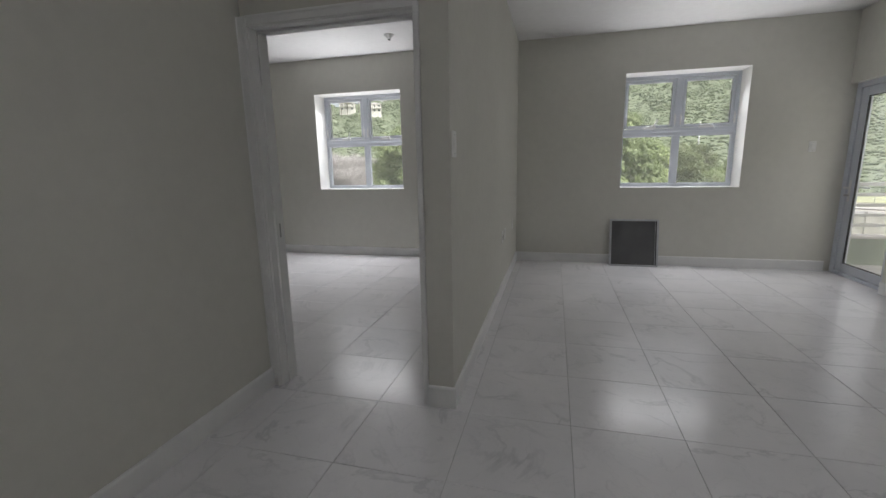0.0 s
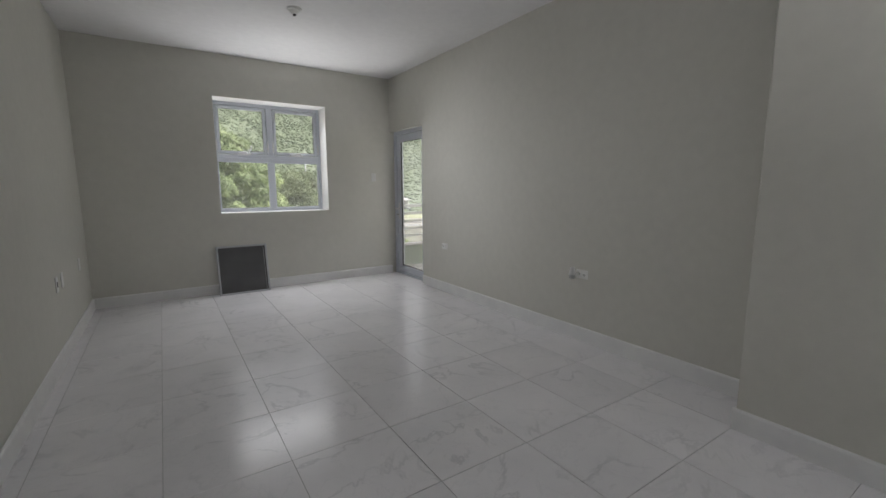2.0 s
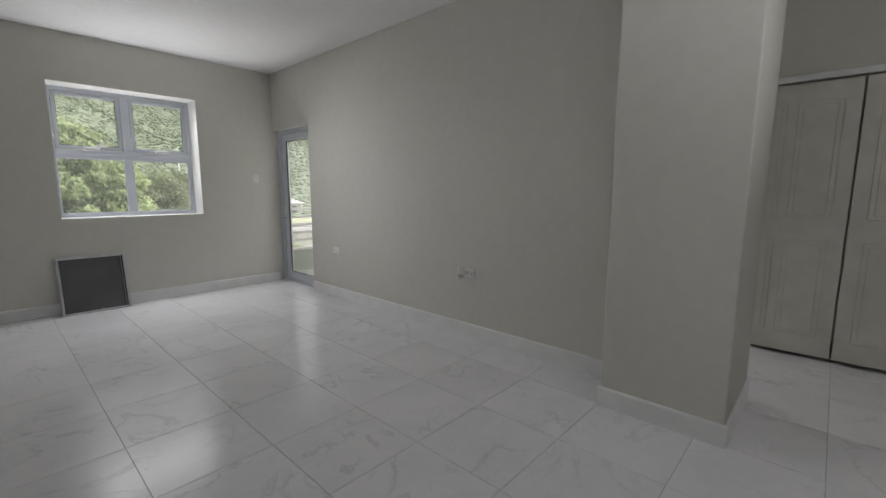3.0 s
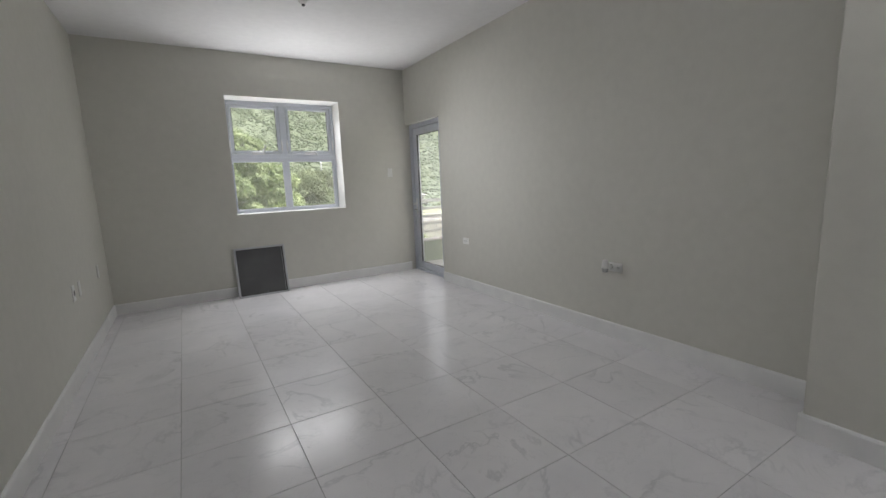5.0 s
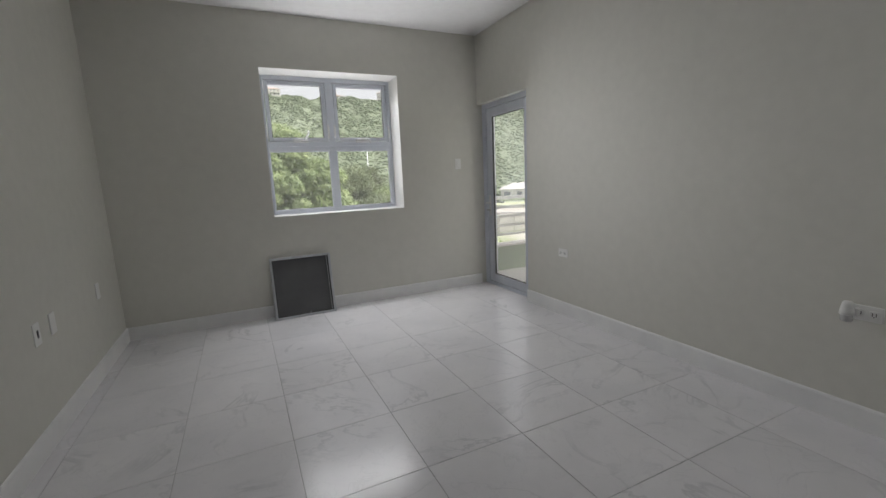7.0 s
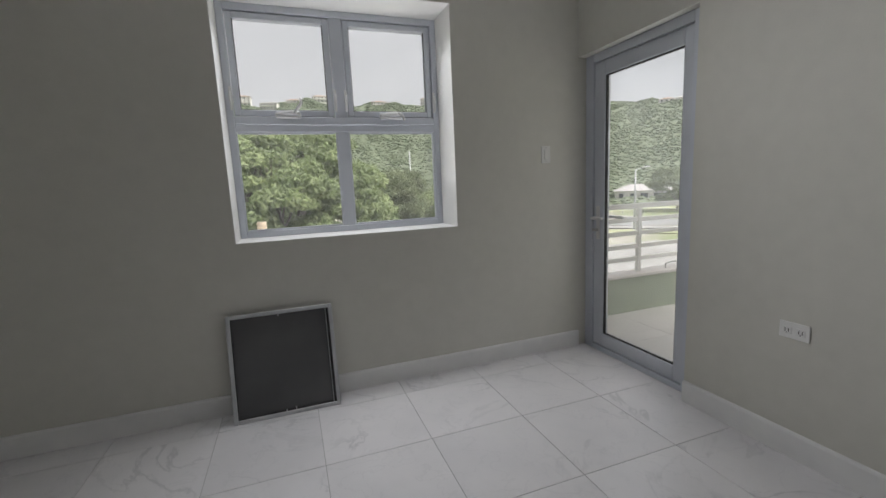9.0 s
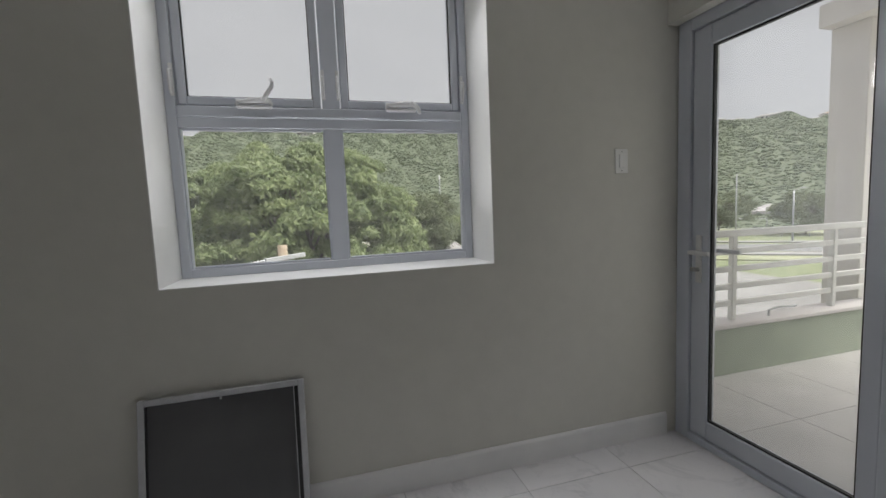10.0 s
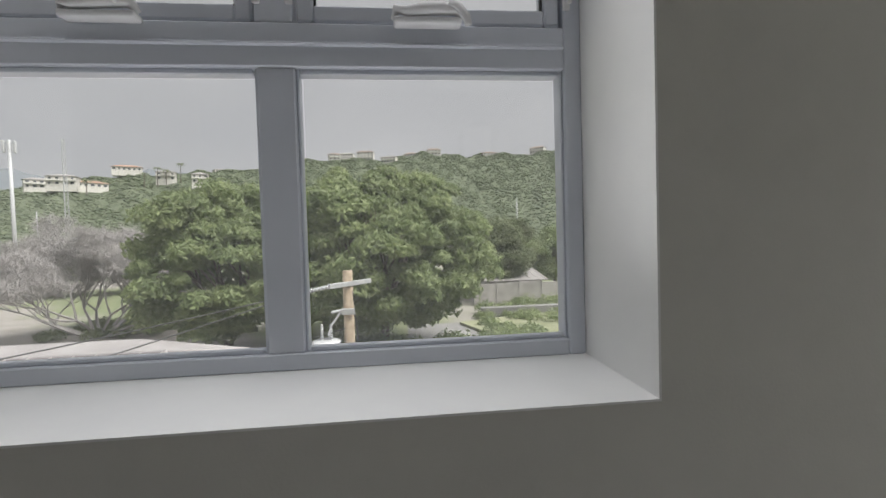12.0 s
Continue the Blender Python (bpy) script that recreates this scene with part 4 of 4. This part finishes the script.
for k in range(2):
    start = c0 - ax * 0.6 + Vector((0, -0.1 + 0.2 * k, 0))
    for j in range(6):
        p = start + Vector((-0.075 * j, -0.03 * j, -0.012 * j))
        part("insulator", rods((tuple(p), tuple(p + Vector((-0.035, -0.014, -0.005))), 0.05, 0.03), n=10), PORCELAIN, crossarm, "", True)
tank = part("transformer", lathe([(0.28, 0), (0.35, 0.02), (0.35, 0.66), (0.37, 0.67), (0.37, 0.70), (0.28, 0.74)], 20), PORCELAIN, pole, "grey transformer tank", True)
tank.location = (-0.56, -0.15, TOPZ - 2.45)
for x in (-0.10, 0.12):
    part("bushing", rods(*[((x, 0, 0.73 + 0.06 * i), (x, 0, 0.775 + 0.06 * i), 0.055 - 0.003 * i, 0.035) for i in range(7)], n=10), PORCELAIN, tank, "", True)
part("cutout", rods(((-0.12, -0.1, TOPZ - 0.95), (-0.42, -0.2, TOPZ - 1.35), 0.03), ((-0.42, -0.2, TOPZ - 1.35), (-0.5, -0.22, TOPZ - 1.6), 0.02), ((-0.05, -0.1, TOPZ - 0.98), (-0.4, -0.2, TOPZ - 1.02), 0.035), n=8), PORCELAIN, pole, "fuse cutout")
part("bracket", boxes((-0.16, 0.16, -0.2, -0.12, TOPZ - 1.1, TOPZ - 0.95), (-0.3, 0.0, -0.2, -0.13, TOPZ - 2.2, TOPZ - 2.1), bevel=0.01), GALV, pole, "steel bracket")
part("ground_wire", rods(((0.12, -0.12, TOPZ - 0.5), (0.2, -0.16, TOPZ - 1.4), 0.012), ((0.2, -0.16, TOPZ - 1.4), (0.36, -0.2, TOPZ - 3.4), 0.012), n=6), CABLE, pole)


def wire(name, p, q, sag, r=0.014):
    p, q = Vector(p), Vector(q)
    pts = [p.lerp(q, t) + Vector((0, 0, -sag * 4 * t * (1 - t))) for t in np.linspace(0, 1, 16)]
    bm = bmesh.new()
    bar_along(bm, pts, r, 6)
    ob = part(name, bm, CABLE)
    return tagged(ob, "thin black overhead power cable", "cable", "overhead cables")


wa = Vector((0.30, 16.1, GZ)) + c0 - ax * 0.6 + Vector((-0.45, -0.2, -0.06))
wire("power_cable", wa, (-12.0, 12.6, -1.6), 0.12)
wire("power_cable", wa + Vector((0, 0.2, 0)), (-12.0, 9.0, -2.4), 0.2)
wire("power_cable", (0.25, 16.0, -1.0), (-13.0, 13.4, -2.6), 0.3, 0.01)


# ---- outbuilding with hipped metal roof ----
ob = thing("outbuilding", "low building under a faded hipped metal roof", "building", (0, 0, GZ))
X0, X1, Y0, Y1, EZ, RZ = -17.0, -2.6, 11.0, 18.6, 3.95, 4.78
part("wall", boxes((X0 + 0.5, X1 - 0.5, Y0 + 0.5, Y1 - 0.5, 0, EZ)), HOUSE_WHITE, ob)
rb = bmesh.new()
cs = [rb.verts.new((x, y, z)) for x, y, z in ((X0, Y0, EZ), (X1, Y0, EZ), (X1, Y1, EZ), (X0, Y1, EZ), (X0 + 4, 17, RZ), (X1 - 2.6, 17, RZ))]
for f in ((0, 1, 5, 4), (2, 3, 4, 5), (1, 2, 5), (3, 0, 4), (3, 2, 1, 0)):
    rb.faces.new([cs[i] for i in f])
roof = part("roof", rb, ROOF_METAL, ob)
ribs = bmesh.new()
for i in range(30):
    x = X0 + 0.45 + i * 0.47
    if X0 + 4 < x < X1 - 1.2:
        cyl(ribs, (x, Y0, EZ + 0.01), (x, 15.5, RZ + 0.01), 0.018, n=4)
part("rib", ribs, ROOF_METAL, roof)
part("ridge_cap", rods(((X0 + 4, 15.5, RZ), (X1 - 1.2, 15.5, RZ), 0.05), ((X1 - 1.2, 15.5, RZ), (X1, Y1, EZ), 0.04), ((X1 - 1.2, 15.5, RZ), (X1, Y0, EZ), 0.04), n=8), ROOF_METAL, roof)

# ---- block wall and shed ----
bw = thing("block_wall", "long grey blockwork boundary wall", "wall", (0, 0, GZ))
for i in range(12):
    part("bay", boxes((9.0 + i * 2.4, 11.37 + i * 2.4, 48.0, 48.2, 0, 2.2 + (i % 3) * 0.05), bevel=0.01), BLOCKWORK, bw)
    part("pier", boxes((11.34 + i * 2.4, 11.43 + i * 2.4, 47.93, 48.25, 0, 2.4), bevel=0.01), BLOCKWORK, bw)
kerb = thing("low_wall", "low crumbling concrete wall on the bank", "wall", (0, 0, GZ))
part("coping", boxes((8.5, 26, 41.5, 42.1, 0, 0.9), bevel=0.05), CONCRETE, kerb)
shed = thing("shed", "blockwork shed with a sheet metal roof", "shed", (13.6, 50.5, GZ))
part("wall", boxes((-3, 3, -1.5, 2.5, 0, 2.4)), BLOCKWORK, shed)
sr = bmesh.new()
box(sr, -3.4, 3.4, -2.2, 3.0, -0.04, 0.04)
bmesh.ops.transform(sr, matrix=pose(0, 0, 2.75, 9), verts=sr.verts)
part("roof", sr, ROOF_METAL, shed)
for i in range(9):
    rb2 = bmesh.new()
    box(rb2, -3.25 + i * 0.8, -3.15 + i * 0.8, -2.2, 3.0, 0.041, 0.09)
    bmesh.ops.transform(rb2, matrix=pose(0, 0, 2.75, 9), verts=rb2.verts)
    part("batten", rb2, BLOCKWORK, shed)
for x in (-1.6, 0.4):
    part("window", boxes((x, x + 0.9, -1.56, -1.48, 1.5, 2.0)), DARK_GLASS, shed)


# ---- masts, poles and fence ----
def bearing(az, d):
    return 1.7 + d * math.sin(radians(az)), 5.2 + d * math.cos(radians(az))


def mast(az, d, top, label):
    x, y = bearing(az, d)
    m = thing("radio_mast", label, "mast", (x, y, GZ))
    h = top - GZ
    part("shaft", rods((((0, 0, 0)), (0, 0, h), 0.4, 0.25), n=14), PORCELAIN, m, "", True)
    for i in range(6):
        a = i * 1.047
        cx, cy = 0.9 * math.cos(a), 0.9 * math.sin(a)
        part("antenna", boxes((cx - 0.18, cx + 0.18, cy - 0.12, cy + 0.12, h - 2.4, h - 0.2), bevel=0.03), PORCELAIN, m, "white panel antenna")
    part("headframe", rods(*[((0, 0, h - z), (1.0 * math.cos(i * 1.047), 1.0 * math.sin(i * 1.047), h - z), 0.06) for i in range(6) for z in (0.6, 1.9)], n=6), GALV, m)


mast(-39.6, 115, 22, "pale monopole phone mast with panel antennas")


def lattice(az, d, top):
    x, y = bearing(az, d)
    m = thing("lattice_tower", "slender red and white lattice radio tower", "mast", (x, y, GZ))
    h, w = top - GZ, 0.7
    cs = [(w * math.cos(a), w * math.sin(a)) for a in (0.5, 2.6, 4.7)]
    for cx, cy in cs:
        part("leg", rods(((cx, cy, 0), (cx * 0.5, cy * 0.5, h), 0.09), n=6), GALV, m)
    seg = []
    n = int(h / 1.6)
    for i in range(n):
        for k in range(3):
            f0, f1 = 1 - 0.5 * i / n, 1 - 0.5 * (i + 1) / n
            p, q = cs[k], cs[(k + 1) % 3]
            seg.append(((p[0] * f0, p[1] * f0, h * i / n), (q[0] * f1, q[1] * f1, h * (i + 1) / n), 0.05))
    part("bracing", rods(*seg, n=4), GALV, m)


lattice(-35.8, 150, 30)


def lamp_post(az, d, top, arm, label):
    x, y = bearing(az, d)
    m = thing("street_lamp", label, "street lamp", (x, y, GZ))
    h = top - GZ
    part("shaft", rods((((0, 0, 0)), (0, 0, h), 0.16, 0.09), n=10), GALV, m, "", True)
    if arm:
        part("arm", rods(((0, 0, h - 0.1), (arm, 0, h + 0.3), 0.05), n=8), GALV, m)
        part("lamp_head", boxes((arm, arm + 0.8, -0.15, 0.15, h + 0.22, h + 0.38), bevel=0.04), PORCELAIN, m)


lamp_post(15.7, 88, 8.5, 0, "tall bare pale metal pole before the hill")
lamp_post(51.0, 90, 5.2, 0, "tall bare pale pole by the field")
lamp_post(45.0, 62, 2.2, 1.6, "street lamp with a single arm beside the road")
lamp_post(56.0, 84, 2.0, 1.6, "street lamp with a single arm beyond the yard")
lamp_post(-38.0, 100, 7.5, 0, "pale utility mast beside the phone mast")

fence = thing("field_fence", "thin dark metal fence along the playing field", "fence", (0, 0, GZ))
fp, fq = Vector((22, 108, 0)), Vector((118, 20, 0))
for i in range(36):
    p = fp.lerp(fq, i / 35)
    part("post", rods(((p.x, p.y, 0.05), (p.x, p.y, 1.9), 0.05), n=6), GALV, fence)
for z in (0.9, 1.8):
    part("rail", rods(((fp.x, fp.y, z), (fq.x, fq.y, z), 0.035), n=6), GALV, fence)
goal = thing("goal_frame", "white metal football goal on the field", "goal", (92, 76, GZ + 0.06), rz=-45)
part("post", rods(((-3.6, 0, 0), (-3.6, 0, 2.4), 0.07), n=8), PORCELAIN, goal)
part("post", rods(((3.6, 0, 0), (3.6, 0, 2.4), 0.07), n=8), PORCELAIN, goal)
part("crossbar", rods(((-3.6, 0, 2.4), (3.6, 0, 2.4), 0.07), n=8), PORCELAIN, goal)


# ---- floor tiles, last ----
S, JX, JY = 0.508, 0.602, 2.08
floor = structure("floor", boxes((-4.75, 5.1, -1.6, 2.35, -0.12, -0.004), (-4.75, 3.21, 2.35, 6.18, -0.12, -0.004)), GROUT, "polished white marble-look tile floor with thin grout joints", "floor")
tb = bmesh.new()
box(tb, 0.0013, S - 0.0013, 0.0013, S - 0.0013, -0.004, 0.0, 0.0009)
tile_mesh = mesh_of("tile", tb, TILE)
for i in range(-10, 9):
    for j in range(-7, 8):
        x, y = JX + i * S, JY + j * S
        if (x + S < -1.55 and y + S < 2.2) or (x > 3.12 and y > 2.0) or x > 4.4:
            continue
        t = new("tile", tile_mesh)
        t.location = (x, y, 0)
        t.parent = floor
bt = bmesh.new()
box(bt, 0.0015, 0.5985, 0.0015, 0.5985, -0.035, -0.02, 0.001)
bt_mesh = mesh_of("tile", bt, BALCONY_TILE)
slab = bpy.data.objects["balcony_slab"]
for i in range(5):
    for j in range(6):
        t = new("tile", bt_mesh)
        t.location = (3.215 + i * 0.6, 2.71 + j * 0.6, 0)
        t.parent = slab
